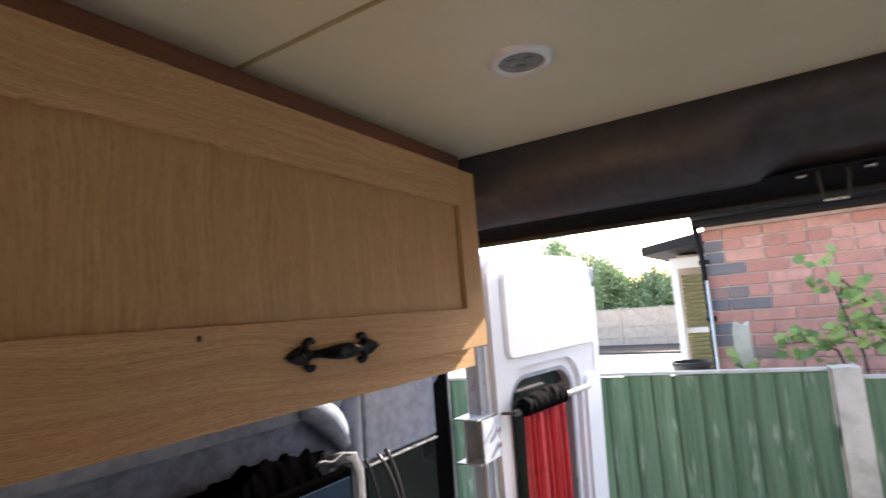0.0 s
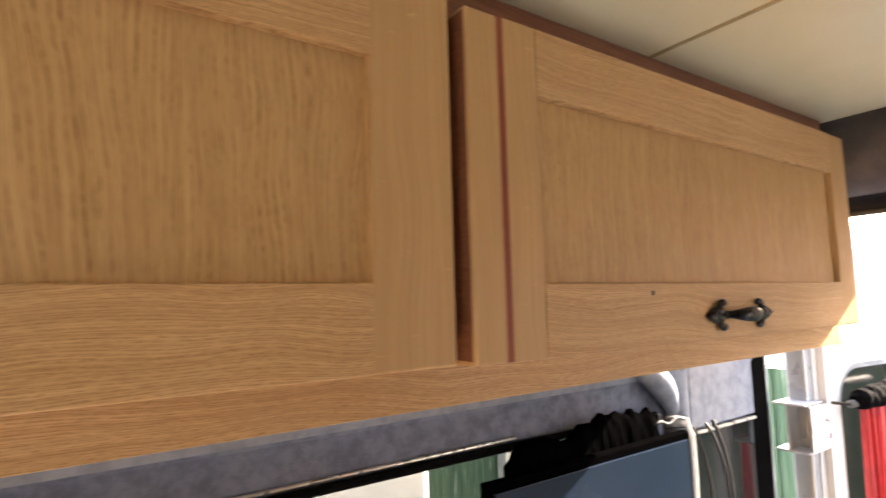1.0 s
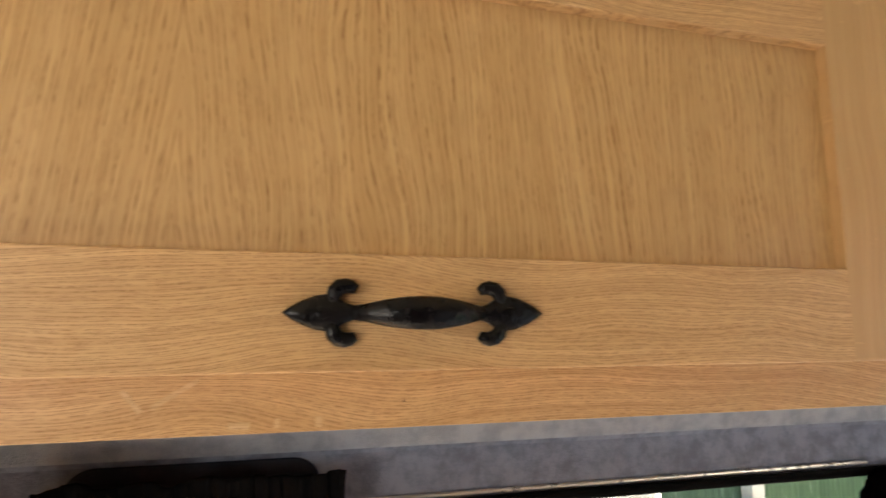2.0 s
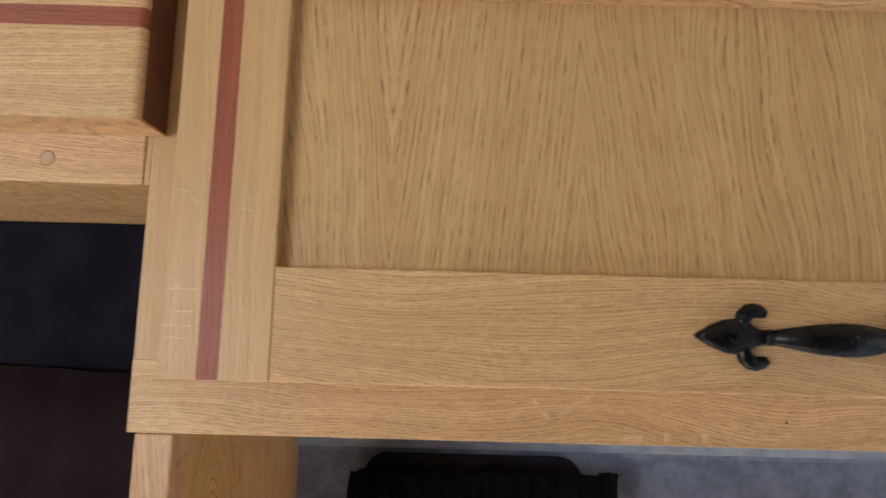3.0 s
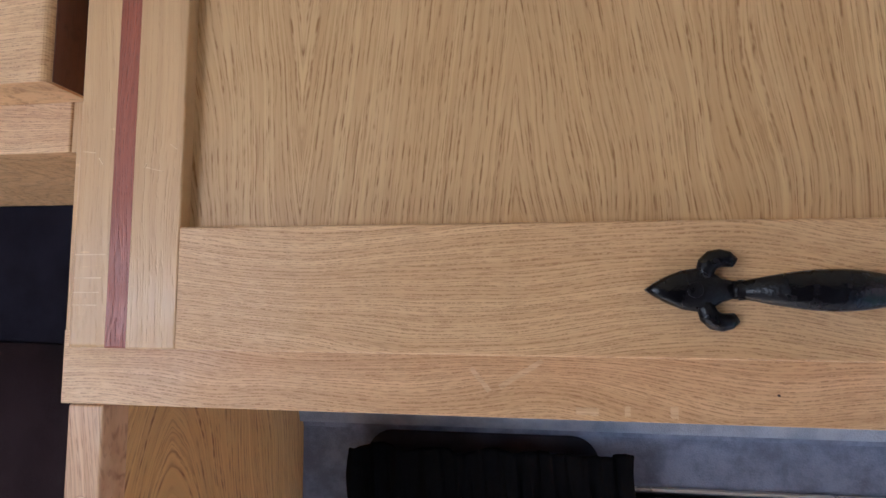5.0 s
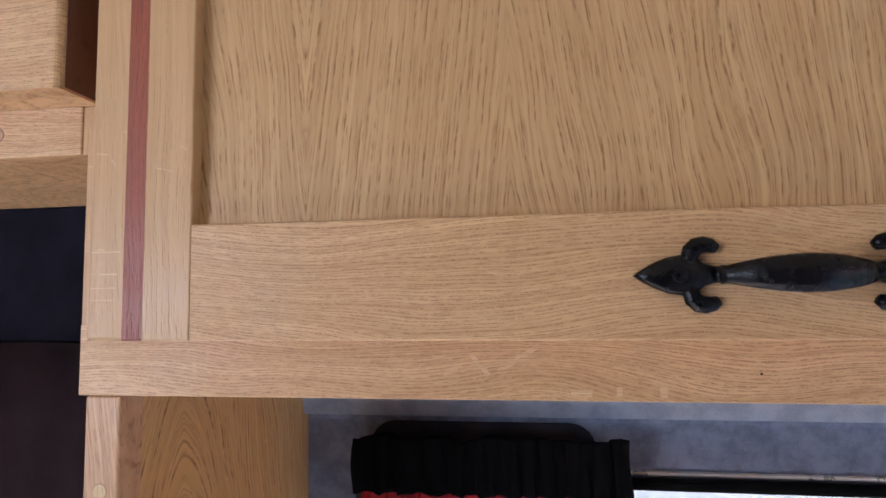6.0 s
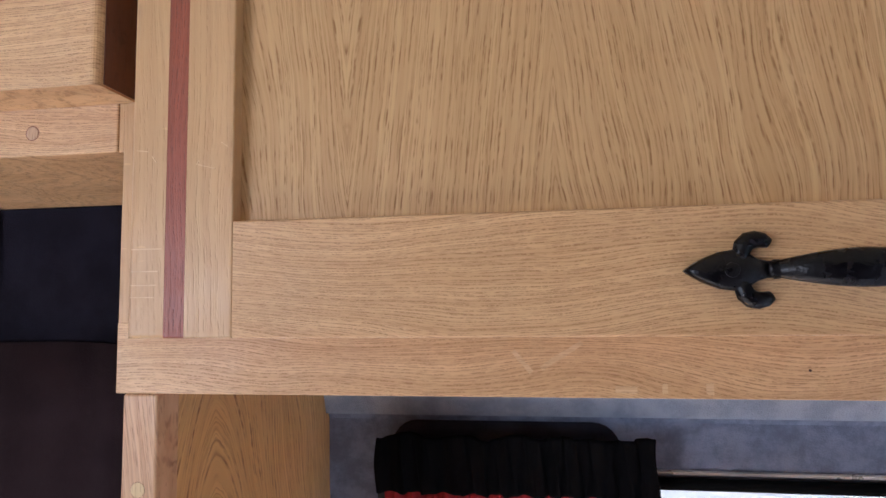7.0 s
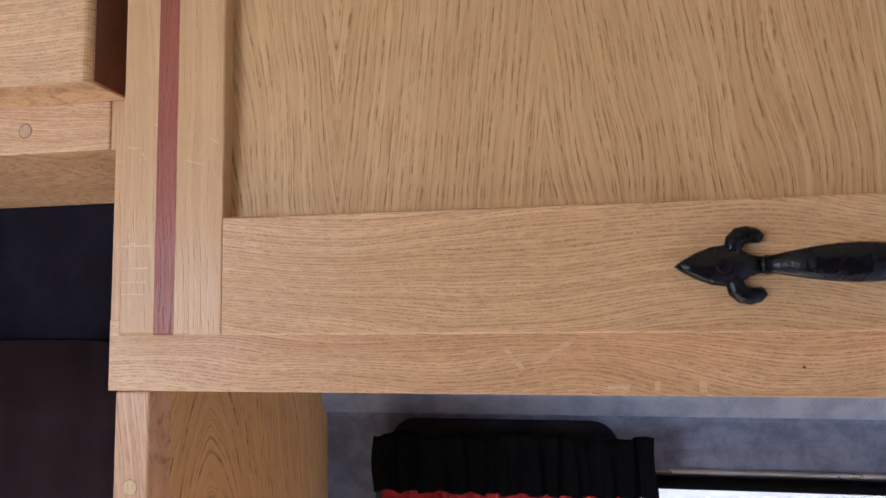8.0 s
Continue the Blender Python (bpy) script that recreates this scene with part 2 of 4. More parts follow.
def painted_board(name, light, dark, pale):
    """Faded fence paint: streaks down the grain, and pale worn patches."""
    m, nt, bsdf = nodes_of(name)
    v = coords(nt, 5.0)
    st = noise_of(nt, vec(nt, "MULTIPLY", v, (70.0, 70.0, 2.5)), 1.0, 4.0)
    pa = noise_of(nt, vec(nt, "MULTIPLY", v, (26.0, 26.0, 5.0)), 1.0, 3.0)
    r = nt.nodes.new("ShaderNodeObjectInfo").outputs["Random"]
    col = blend(nt, span(nt, st, 0.3, 0.7), light, dark)
    col = blend(nt, calc(nt, "MULTIPLY", r, 0.35), col, dark)
    col = blend(nt, calc(nt, "MULTIPLY", span(nt, pa, 0.58, 0.74), 0.55), col, pale)
    nt.links.new(col, bsdf.inputs["Base Color"])
    bsdf.inputs["Roughness"].default_value = 0.85
    bumped(nt, bsdf, st, 0.5, 0.002)
    return m


fence_green = painted_board("green_fence_paint", (0.150, 0.225, 0.130), (0.072, 0.128, 0.070), (0.40, 0.44, 0.35))
fence_cap = plain("weathered_cap_timber", (0.52, 0.51, 0.47), (0.38, 0.37, 0.33), 12, 0.85)
post_mat = plain("weathered_post", (0.60, 0.55, 0.47), (0.38, 0.34, 0.28), 9, 0.9, 0.0, 0.6, 0.003)
tan_fence = plain("tan_fence_timber", (0.66, 0.55, 0.45), (0.50, 0.41, 0.33), 4, 0.9, spread=5)
mortar = plain("mortar", (0.68, 0.54, 0.48), (0.54, 0.42, 0.37), 14, 0.95, 0.0, 0.6, 0.003)
slate = plain("black_fascia", (0.010, 0.010, 0.012), (0.016, 0.016, 0.018), 8, 0.6, spec=0.05)
white_frame = plain("white_window_frame", (0.8, 0.8, 0.79), (0.74, 0.74, 0.73), 9, 0.35)
blind_mat = plain("olive_blind", (0.26, 0.25, 0.11), (0.20, 0.19, 0.08), 20, 0.8)
concrete = plain("pale_concrete", (0.60, 0.58, 0.54), (0.48, 0.46, 0.43), 1.3, 0.9, 0.0, 0.4, 0.003, fine=50)
soil = plain("dark_soil", (0.12, 0.09, 0.07), (0.07, 0.055, 0.045), 3, 0.95)
bark = plain("bark", (0.10, 0.075, 0.05), (0.06, 0.045, 0.03), 12, 0.9, 0.0, 0.8, 0.004)


def brick_material(name, a, b, c):
    m, nt, bsdf = nodes_of(name)
    v = coords(nt, 4.0)
    r = nt.nodes.new("ShaderNodeObjectInfo").outputs["Random"]
    n1, n2 = noise_of(nt, v, 16, 4.0), noise_of(nt, v, 160, 3.0)
    col = blend(nt, span(nt, r, 0.1, 0.9), a, b)
    col = blend(nt, calc(nt, "MULTIPLY", span(nt, n1, 0.4, 0.7), 0.6), col, c)
    nt.links.new(col, bsdf.inputs["Base Color"])
    bsdf.inputs["Roughness"].default_value = 0.9
    bumped(nt, bsdf, n2, 0.6, 0.003)
    return m


brick_red = brick_material("red_brick", (0.50, 0.215, 0.170), (0.64, 0.325, 0.265), (0.40, 0.205, 0.170))
brick_blue = brick_material("blue_grey_brick", (0.17, 0.16, 0.175), (0.34, 0.20, 0.17), (0.21, 0.175, 0.18))


def leaf_material(name, a, b):
    m, nt, bsdf = nodes_of(name)
    g = nt.nodes.new("ShaderNodeNewGeometry").outputs["Random Per Island"]
    r = nt.nodes.new("ShaderNodeObjectInfo").outputs["Random"]
    f = calc(nt, "FRACT", calc(nt, "ADD", g, r))
    nt.links.new(blend(nt, f, a, b), bsdf.inputs["Base Color"])
    bsdf.inputs["Roughness"].default_value = 0.55
    return m


leaf_far = leaf_material("tree_leaves", (0.21, 0.31, 0.14), (0.35, 0.45, 0.26))
leaf_near = leaf_material("vine_leaves", (0.09, 0.18, 0.045), (0.34, 0.42, 0.11))

glass_mat, nt, bsdf = nodes_of("window_glass")
bsdf.inputs["Transmission Weight"].default_value, bsdf.inputs["Roughness"].default_value = 1.0, 0.0
bsdf.inputs["IOR"].default_value = 1.02
bsdf.inputs["Base Color"].default_value = (0.25, 0.262, 0.258, 1)
nt.links.new(span(nt, noise_of(nt, coords(nt), 3.0), 0.2, 0.8, 0.0, 0.02), bsdf.inputs["Roughness"])


# ---- mesh helpers ----
def mesh_of(name, bm, material, smooth=False):
    me = bpy.data.meshes.new(name)
    bmesh.ops.recalc_face_normals(bm, faces=bm.faces)
    bm.to_mesh(me)
    bm.free()
    me.materials.append(material)
    if smooth:
        for p in me.polygons:
            p.use_smooth = True
    return me


def under(ob, parent):
    bpy.context.view_layer.update()
    ob.parent = parent
    ob.matrix_parent_inverse = parent.matrix_world.inverted()
    return ob


def part(name, bm, material, parent, label="", smooth=False):
    ob = new(name, mesh_of(name, bm, material, smooth))
    under(ob, parent)
    return tagged(ob, label)


def thing(name, label, category, at=(0, 0, 0), group="", kind=""):
    ob = new(name)
    ob.location, ob.empty_display_size = at, 0.05
    bpy.context.view_layer.update()
    return tagged(ob, label, category, group, kind)


def setting(name, bm, material, label, category="", smooth=False, kind="structure"):
    return tagged(new(name, mesh_of(name, bm, material, smooth)), label, category, "", kind)


def box(x0, x1, y0, y1, z0, z1, bevel=0.0, bm=None, segs=2):
    """A box with rounded edges."""
    b = bmesh.new()
    bmesh.ops.create_cube(b, size=1.0)
    for v in b.verts:
        v.co = Vector(((x0, x1)[v.co.x > 0], (y0, y1)[v.co.y > 0], (z0, z1)[v.co.z > 0]))
    if bevel:
        bmesh.ops.bevel(b, geom=b.edges[:], offset=bevel, segments=segs, profile=0.5, affect="EDGES")
    if bm is None:
        return b
    me = bpy.data.meshes.new("tmp")
    b.to_mesh(me)
    b.free()
    bm.from_mesh(me)
    bpy.data.meshes.remove(me)
    return bm


def plank(x0, x1, y0, y1, z0, z1, bevel, sides):
    """A board whose front edges are rounded on the given sides only: l, r, b, t."""
    b = box(x0, x1, y0, y1, z0, z1)
    at = {"l": (0, x0), "r": (0, x1), "b": (2, z0), "t": (2, z1)}
    edges = []
    for e in b.edges:
        if all(abs(v.co.y - y0) < 1e-6 for v in e.verts):
            if any(all(abs(v.co[at[c][0]] - at[c][1]) < 1e-6 for v in e.verts) for c in sides):
                edges.append(e)
    bmesh.ops.bevel(b, geom=edges, offset=bevel, segments=5, profile=0.5, affect="EDGES")
    return b


def turned(bm, m):
    bmesh.ops.transform(bm, matrix=m, verts=bm.verts)
    return bm


def sweep(points, radii, sides=10, bm=None, flat=1.0, up=Vector((0, 1, 0))):
    """A tube along points; flat squeezes it along the up direction."""
    bm = bm or bmesh.new()
    pts = [Vector(p) for p in points]
    loops = []
    for i, p in enumerate(pts):
        d = (pts[min(i + 1, len(pts) - 1)] - pts[max(i - 1, 0)]).normalized()
        a = d.cross(up)
        a = a.normalized() if a.length > 1e-4 else d.orthogonal().normalized()
        b = d.cross(a).normalized()
        r = radii[i] if hasattr(radii, "__len__") else radii
        loops.append([bm.verts.new(p + a * r * math.cos(2 * math.pi * k / sides) + b * r * flat * math.sin(2 * math.pi * k / sides)) for k in range(sides)])
    for l, n in zip(loops, loops[1:]):
        for k in range(sides):
            bm.faces.new((l[k], l[(k + 1) % sides], n[(k + 1) % sides], n[k]))
    bm.faces.new(loops[0][::-1])
    bm.faces.new(loops[-1])
    return bm


def disc(centre, radius, depth, axis="y", sides=28, bevel=0.0):
    bm = bmesh.new()
    bmesh.ops.create_cone(bm, cap_ends=True, segments=sides, radius1=radius, radius2=radius, depth=depth)
    if bevel:
        rim = [e for e in bm.edges if abs(e.verts[0].co.z - e.verts[1].co.z) < 1e-6]
        bmesh.ops.bevel(bm, geom=rim, offset=bevel, segments=2, profile=0.5, affect="EDGES")
    turn = {"y": pose(0, 0, 0, 90), "x": pose(0, 0, 0, 0, 90), "z": Matrix()}[axis]
    return turned(bm, Matrix.Translation(centre) @ turn)


def round_rect(u0, u1, v0, v1, r, n=6):
    pts = []
    for cu, cv, a0 in ((u1 - r, v1 - r, 0), (u0 + r, v1 - r, 90), (u0 + r, v0 + r, 180), (u1 - r, v0 + r, 270)):
        for k in range(n + 1):
            a = radians(a0 + 90 * k / n)
            pts.append((cu + r * math.cos(a), cv + r * math.sin(a)))
    return pts


def ring_plate(outer, inner, y0, y1, bm=None):
    """A plate in the x-z plane with a hole; outer and inner have as many points each."""
    bm = bm or bmesh.new()
    n = len(outer)
    lv = [[bm.verts.new((p[0], y, p[1])) for p in loop] for y in (y0, y1) for loop in (outer, inner)]
    of, inf, ob_, ib = lv
    for k in range(n):
        j = (k + 1) % n
        bm.faces.new((of[k], of[j], inf[j], inf[k]))
        bm.faces.new((ob_[k], ib[k], ib[j], ob_[j]))
        bm.faces.new((of[k], ob_[k], ob_[j], of[j]))
        bm.faces.new((inf[k], inf[j], ib[j], ib[k]))
    return bm


def solid_plate(outline, y0, y1, inset=0.0, bm=None):
    """An extruded outline in the x-z plane, with the front edge drawn in."""
    bm = bm or bmesh.new()
    c = Vector((sum(p[0] for p in outline) / len(outline), sum(p[1] for p in outline) / len(outline)))
    back = [bm.verts.new((p[0], y1, p[1])) for p in outline]
    mid = [bm.verts.new((p[0], y0 + inset, p[1])) for p in outline]
    front = []
    for p in outline:
        d = Vector(p) - c
        q = c + d * max(0.0, (d.length - inset) / max(d.length, 1e-6))
        front.append(bm.verts.new((q.x, y0, q.y)))
    n = len(outline)
    for a, b in ((back, mid), (mid, front)):
        for k in range(n):
            j = (k + 1) % n
            bm.faces.new((a[k], a[j], b[j], b[k]))
    bm.faces.new(front)
    bm.faces.new(back[::-1])
    return bm


def cloth(x0, x1, z0, z1, y, folds, depth, seed, top=0.0, nx=90, nz=16, pinch=0.0, thick=0.004):
    """A gathered curtain: folds across its width, an uneven top edge and a back to it."""
    rnd = random.Random(seed)
    ph = [rnd.uniform(0, 6.28) for _ in range(6)]
    bm = bmesh.new()
    sheets = []
    for off in (0.0, thick):
        rows = []
        for j in range(nz + 1):
            f = j / nz
            row = []
            for i in range(nx + 1):
                s = i / nx
                a = 2 * math.pi * folds * (s + 0.02 * math.sin(7 * s + ph[0]) + 0.01 * math.sin(23 * s + ph[1]))
                d = depth * (0.55 + 0.45 * (1 - f)) * (math.sin(a) + 0.4 * math.sin(2.3 * a + ph[2]))
                zt = z1 + top * (math.sin(a * 0.5 + ph[3]) * 0.5 + 0.5 * math.sin(31 * s + ph[4]) + 0.4 * math.sin(13 * s))
                mid = (x0 + x1) / 2
                x = mid + (x0 + (x1 - x0) * s - mid) * (1 - pinch * f) + 0.0015 * math.sin(a * 1.7 + 5 * f)
                row.append(bm.verts.new((x, y - d + off, z0 + (zt - z0) * f)))
            rows.append(row)
        for j in range(nz):
            for i in range(nx):
                q = (rows[j][i], rows[j][i + 1], rows[j + 1][i + 1], rows[j + 1][i])
                bm.faces.new(q if off == 0 else q[::-1])
        sheets.append(rows)
    a, b = sheets
    for i in range(nx):
        bm.faces.new((a[0][i], b[0][i], b[0][i + 1], a[0][i + 1]))
        bm.faces.new((a[nz][i], a[nz][i + 1], b[nz][i + 1], b[nz][i]))
    for j in range(nz):
        bm.faces.new((a[j][0], a[j + 1][0], b[j + 1][0], b[j][0]))
        bm.faces.new((a[j][nx], b[j][nx], b[j + 1][nx], a[j + 1][nx]))
    return bm


def bunched(x0, x1, z, y, h, d, seed, pleats=19, crest=(1.0, 1.0, 1.0), nx=220, na=22):
    """A heading drawn tight on its rod: a soft lumpy roll with close pleats and a ragged crest."""
    rnd = random.Random(seed)
    ph = [rnd.uniform(0, 6.28) for _ in range(6)]
    bm = bmesh.new()
    loops = []
    for i in range(nx + 1):
        s = i / nx
        a = 2 * math.pi * pleats * (s + 0.012 * math.sin(9 * s + ph[0]) + 0.006 * math.sin(31 * s + ph[1]))
        end = min(1.0, 0.35 + 9 * min(s, 1 - s))
        f = min(1.0, max(0.0, (s - 0.33) / 0.17)) if s > 0.33 else min(1.0, max(0.0, (0.33 - s) / 0.16))
        f = f * f * (3 - 2 * f)
        swell = (crest[1] + ((crest[2] if s > 0.33 else crest[0]) - crest[1]) * f) * (1.0 + 0.05 * math.sin(15 * s + ph[3]) + 0.035 * math.sin(47 * s + ph[2]))
        row = []
        for k in range(na):
            q = 2 * math.pi * k / na
            up = max(0.0, math.sin(q))
            r = end * (1 + 0.012 * math.sin(a) + 0.035 * math.sin(0.43 * a + 2 * q + ph[4]) + 0.03 * math.sin(0.71 * a - 3 * q + ph[5]) + (0.02 + 0.03 * up) * math.sin(0.29 * a + ph[1]))
            row.append(bm.verts.new((x0 + (x1 - x0) * s + 0.002 * math.sin(3 * q + a), y + d * r * math.cos(q), z + h * r * (swell if up else 1.0) * math.sin(q))))
        loops.append(row)
    for l, m in zip(loops, loops[1:]):
        for k in range(na):
            bm.faces.new((l[k], l[(k + 1) % na], m[(k + 1) % na], m[k]))
    bm.faces.new(loops[0][::-1])
    bm.faces.new(loops[-1])
    return bm


# ---- the van's shell ----
WALL_Y, CEIL, REAR = 0.33, 1.837, 2.00
SIDE_Y, FRONT = -1.48, -1.75


def grid_wall(x0, x1, hole, profile, thick):
    """The curved side wall: a profile of (z, y) swept along x, with a hole cut from x and z."""
    xs = sorted({x0, x1, hole[0], hole[1]})
    bm = bmesh.new()
    for a, b in zip(xs, xs[1:]):
        for (z0, y0), (z1, y1) in zip(profile, profile[1:]):
            if a >= hole[0] - 1e-6 and b <= hole[1] + 1e-6 and z0 >= hole[2] - 1e-6 and z1 <= hole[3] + 1e-6:
                continue
            vs = [bm.verts.new(p) for p in ((a, y0, z0), (b, y0, z0), (b, y1, z1), (a, y1, z1),
                                            (a, y0 + thick, z0), (b, y0 + thick, z0), (b, y1 + thick, z1), (a, y1 + thick, z1))]
            for f in ((0, 1, 2, 3), (7, 6, 5, 4), (0, 4, 5, 1), (3, 2, 6, 7), (0, 3, 7, 4), (1, 5, 6, 2)):
                bm.faces.new([vs[k] for k in f])
    bmesh.ops.remove_doubles(bm, verts=bm.verts, dist=1e-5)
    return bm


WIN = (0.10, 1.56, 0.72, 1.295)
profile = [(0.0, 0.37), (0.72, 0.355), (1.295, WALL_Y), (1.358, WALL_Y - 0.001), (1.364, WALL_Y - 0.004), (1.368, WALL_Y - 0.012), (1.41, WALL_Y - 0.026), (1.52, WALL_Y - 0.055), (1.70, WALL_Y - 0.10), (1.86, WALL_Y - 0.16)]
setting("wall_left", grid_wall(FRONT, REAR, WIN, profile, 0.07), carpet, "grey carpet lined van side wall with window opening", "wall")
cove = [(1.3665, WALL_Y - 0.015), (1.3695, WALL_Y - 0.0165), (1.41, WALL_Y - 0.030), (1.449, WALL_Y - 0.041)]
setting("cove_trim", grid_wall(0.027, 1.60, (0.027, 0.027, 0, 0), cove, 0.003), carpet_pale, "pale grey cove strip under the cabinet", "trim")
bm = box(FRONT, REAR, SIDE_Y - 0.06, WALL_Y + 0.12, -0.05, 0.0)
setting("floor", bm, floor_mat, "grey vinyl van floor", "floor")
bm = box(FRONT, 1.1385, SIDE_Y - 0.06, WALL_Y + 0.06, CEIL, CEIL + 0.02, 0.0015)
box(1.1415, REAR, SIDE_Y - 0.06, WALL_Y + 0.06, CEIL, CEIL + 0.02, 0.0015, bm)
box(FRONT, REAR, SIDE_Y - 0.06, WALL_Y + 0.06, CEIL + 0.021, CEIL + 0.06, 0.0, bm)
setting("ceiling", bm, ceiling_mat, "cream painted van ceiling boards", "ceiling")
setting("ceiling_trim", box(1.1375, 1.1425, SIDE_Y, 0.0, CEIL - 0.0022, CEIL + 0.004, 0.0008), strip_mat, "thin tan strip over the ceiling joint", "trim")
# the far side, with the cab window
bm = box(FRONT, -1.66, SIDE_Y - 0.06, SIDE_Y, 0.0, CEIL)
box(-0.64, REAR, SIDE_Y - 0.06, SIDE_Y, 0.0, CEIL, 0.0, bm)
box(-1.66, -0.64, SIDE_Y - 0.06, SIDE_Y, 1.62, CEIL, 0.0, bm)
box(-1.66, -0.64, SIDE_Y - 0.06, SIDE_Y, 0.0, 0.98, 0.0, bm)
setting("wall_right", bm, vinyl_dark, "dark lined van wall with a cab window", "wall")
w3 = thing("window_3", "cab side window opposite the cabinets", "window", (-1.15, SIDE_Y, 0.98), kind="structure")
part("window_frame", ring_plate(round_rect(-1.68, -0.62, 0.96, 1.64, 0.04), round_rect(-1.63, -0.67, 1.01, 1.59, 0.05), SIDE_Y - 0.065, SIDE_Y + 0.006), black_plastic, w3)
setting("wall_front", box(FRONT - 0.06, FRONT, SIDE_Y - 0.06, WALL_Y + 0.1, 0.0, CEIL), brown_cloth, "dark partition before the cab", "wall")


# the padded header over the rear doors
def header_mesh():
    prof = [(1.641, 1.841), (1.652, 1.80), (1.667, 1.768), (1.680, 1.754), (1.690, 1.745), (1.704, 1.733), (1.722, 1.722), (1.742, 1.7145), (1.755, 1.7135), (1.762, 1.722), (2.0, 1.765), (2.0, 1.841)]
    bm = bmesh.new()
    ys = [0.34 - 0.03 * k for k in range(62)]
    loops = []
    for y in ys:
        # the padding ends in a soft step beside the catch
        s = max(0.0, min(1.0, (-0.455 - y) / 0.06))
        s = s * s * (3 - 2 * s)
        loops.append([bm.verts.new((x + (0.030 * s if 1.66 < x < 1.76 else 0.0), y, z + (0.014 * s if 1.66 < x < 1.76 else 0.0))) for x, z in prof])
    n = len(prof)
    for a, b in zip(loops, loops[1:]):
        for k in range(n):
            bm.faces.new((a[k], a[(k + 1) % n], b[(k + 1) % n], b[k]))
    bm.faces.new(loops[0])
    bm.faces.new(loops[-1][::-1])
    return bm


setting("header_trim", header_mesh(), vinyl_dark, "dark brown padded lining over the rear door opening", "trim", smooth=True)
def opening_mesh():
    """The recessed channel between the padding and the door seal."""
    prof = [(1.748, 1.720), (1.775, 1.711), (1.794, 1.700), (1.802, 1.688), (1.83, 1.689), (1.99, 1.735), (1.99, 1.762)]
    bm = bmesh.new()
    ends = [[bm.verts.new((x, y, z)) for x, z in prof] for y in (WALL_Y, SIDE_Y)]
    n = len(prof)
    for k in range(n):
        bm.faces.new((ends[0][k], ends[0][(k + 1) % n], ends[1][(k + 1) % n], ends[1][k]))
    bm.faces.new(ends[0])
    bm.faces.new(ends[1][::-1])
    return bm


setting("opening_trim", opening_mesh(), channel_black, "black lining under the rear header", "trim")
setting("door_seal_trim", sweep([(1.807, 0.32 - 0.05 * k, 1.690) for k in range(36)], 0.008, 8, up=Vector((0, 0, 1))), black_plastic, "black rubber seal along the rear door opening", "trim", smooth=True)

setting("van_base", box(FRONT, REAR - 0.05, SIDE_Y, WALL_Y + 0.06, -0.6, -0.052, 0.01), white_paint, "plain lower body under the van floor", "van body")

# rear corner post and quarter panel
bm = bmesh.new()
loops = []
for k in range(9):
    z = 0.0 + (1.70 - 0.0) * k / 8
    loops.append([bm.verts.new(p) for p in ((REAR - 0.06, WALL_Y - 0.006, z), (REAR - 0.012, WALL_Y - 0.026, z), (REAR + 0.004, WALL_Y - 0.02, z), (REAR + 0.01, WALL_Y + 0.08, z), (REAR - 0.06, WALL_Y + 0.08, z))])
for a, b in zip(loops, loops[1:]):
    for k in range(5):
        bm.faces.new((a[k], a[(k + 1) % 5], b[(k + 1) % 5], b[k]))
bm.faces.new(loops[0])
bm.faces.new(loops[-1])
setting("rear_post_trim", bm, matt_black, "dark edge trim of the rear corner post", "trim")
setting("rear_seal_trim", sweep([(REAR + 0.016, WALL_Y - 0.012, 0.17 * k) for k in range(11)], 0.007, 10, up=Vector((1, 0, 0))), grey_paint, "pale grey painted lip of the rear opening", "trim", smooth=True)
setting("quarter_trim", box(1.665, REAR - 0.062, WALL_Y - 0.022, WALL_Y + 0.01, 1.245, 1.46, 0.006), carpet_pale, "pale grey carpeted panel in the rear corner", "trim")
bm = sweep([(1.49 + 0.0115 * k, WALL_Y - 0.018 - 0.010 * math.sin(math.pi * k / 10), 1.385 - 0.0009 * k * k) for k in range(11)], [0.014 + 0.014 * math.sin(math.pi * k / 10) for k in range(11)], 16)
sweep([(1.628, WALL_Y - 0.012, 0.5 + 0.1 * k) for k in range(11)], 0.026, 14, bm)
setting("pillar_trim", bm, carpet_pale, "carpet wrapped pillar bulge beside the window", "trim", smooth=True)


# side window
def side_window():
    w = thing("window_1", "van side window with black rubber frame and bright glass", "window", (0.78, WALL_Y, 1.0), kind="structure")
    x0, x1, z0, z1 = WIN
    part("window_frame", ring_plate(round_rect(x0 - 0.012, x1 + 0.012, z0 - 0.012, z1 + 0.004, 0.03), round_rect(x0 + 0.028, x1 - 0.028, z0 + 0.03, z1 - 0.006, 0.05), WALL_Y - 0.006, WALL_Y + 0.05), black_plastic, w)
    p = part("pane", box(x0 + 0.02, x1 - 0.02, WALL_Y + 0.03, WALL_Y + 0.034, z0 + 0.02, z1 - 0.02), glass_mat, w)
    p.visible_shadow = False
    part("top_strip", box(0.11, 1.17, WALL_Y - 0.014, WALL_Y - 0.007, 1.3050, 1.3085, 0.001), silver_strip, w, "pale metal strip over the glass")
    return w


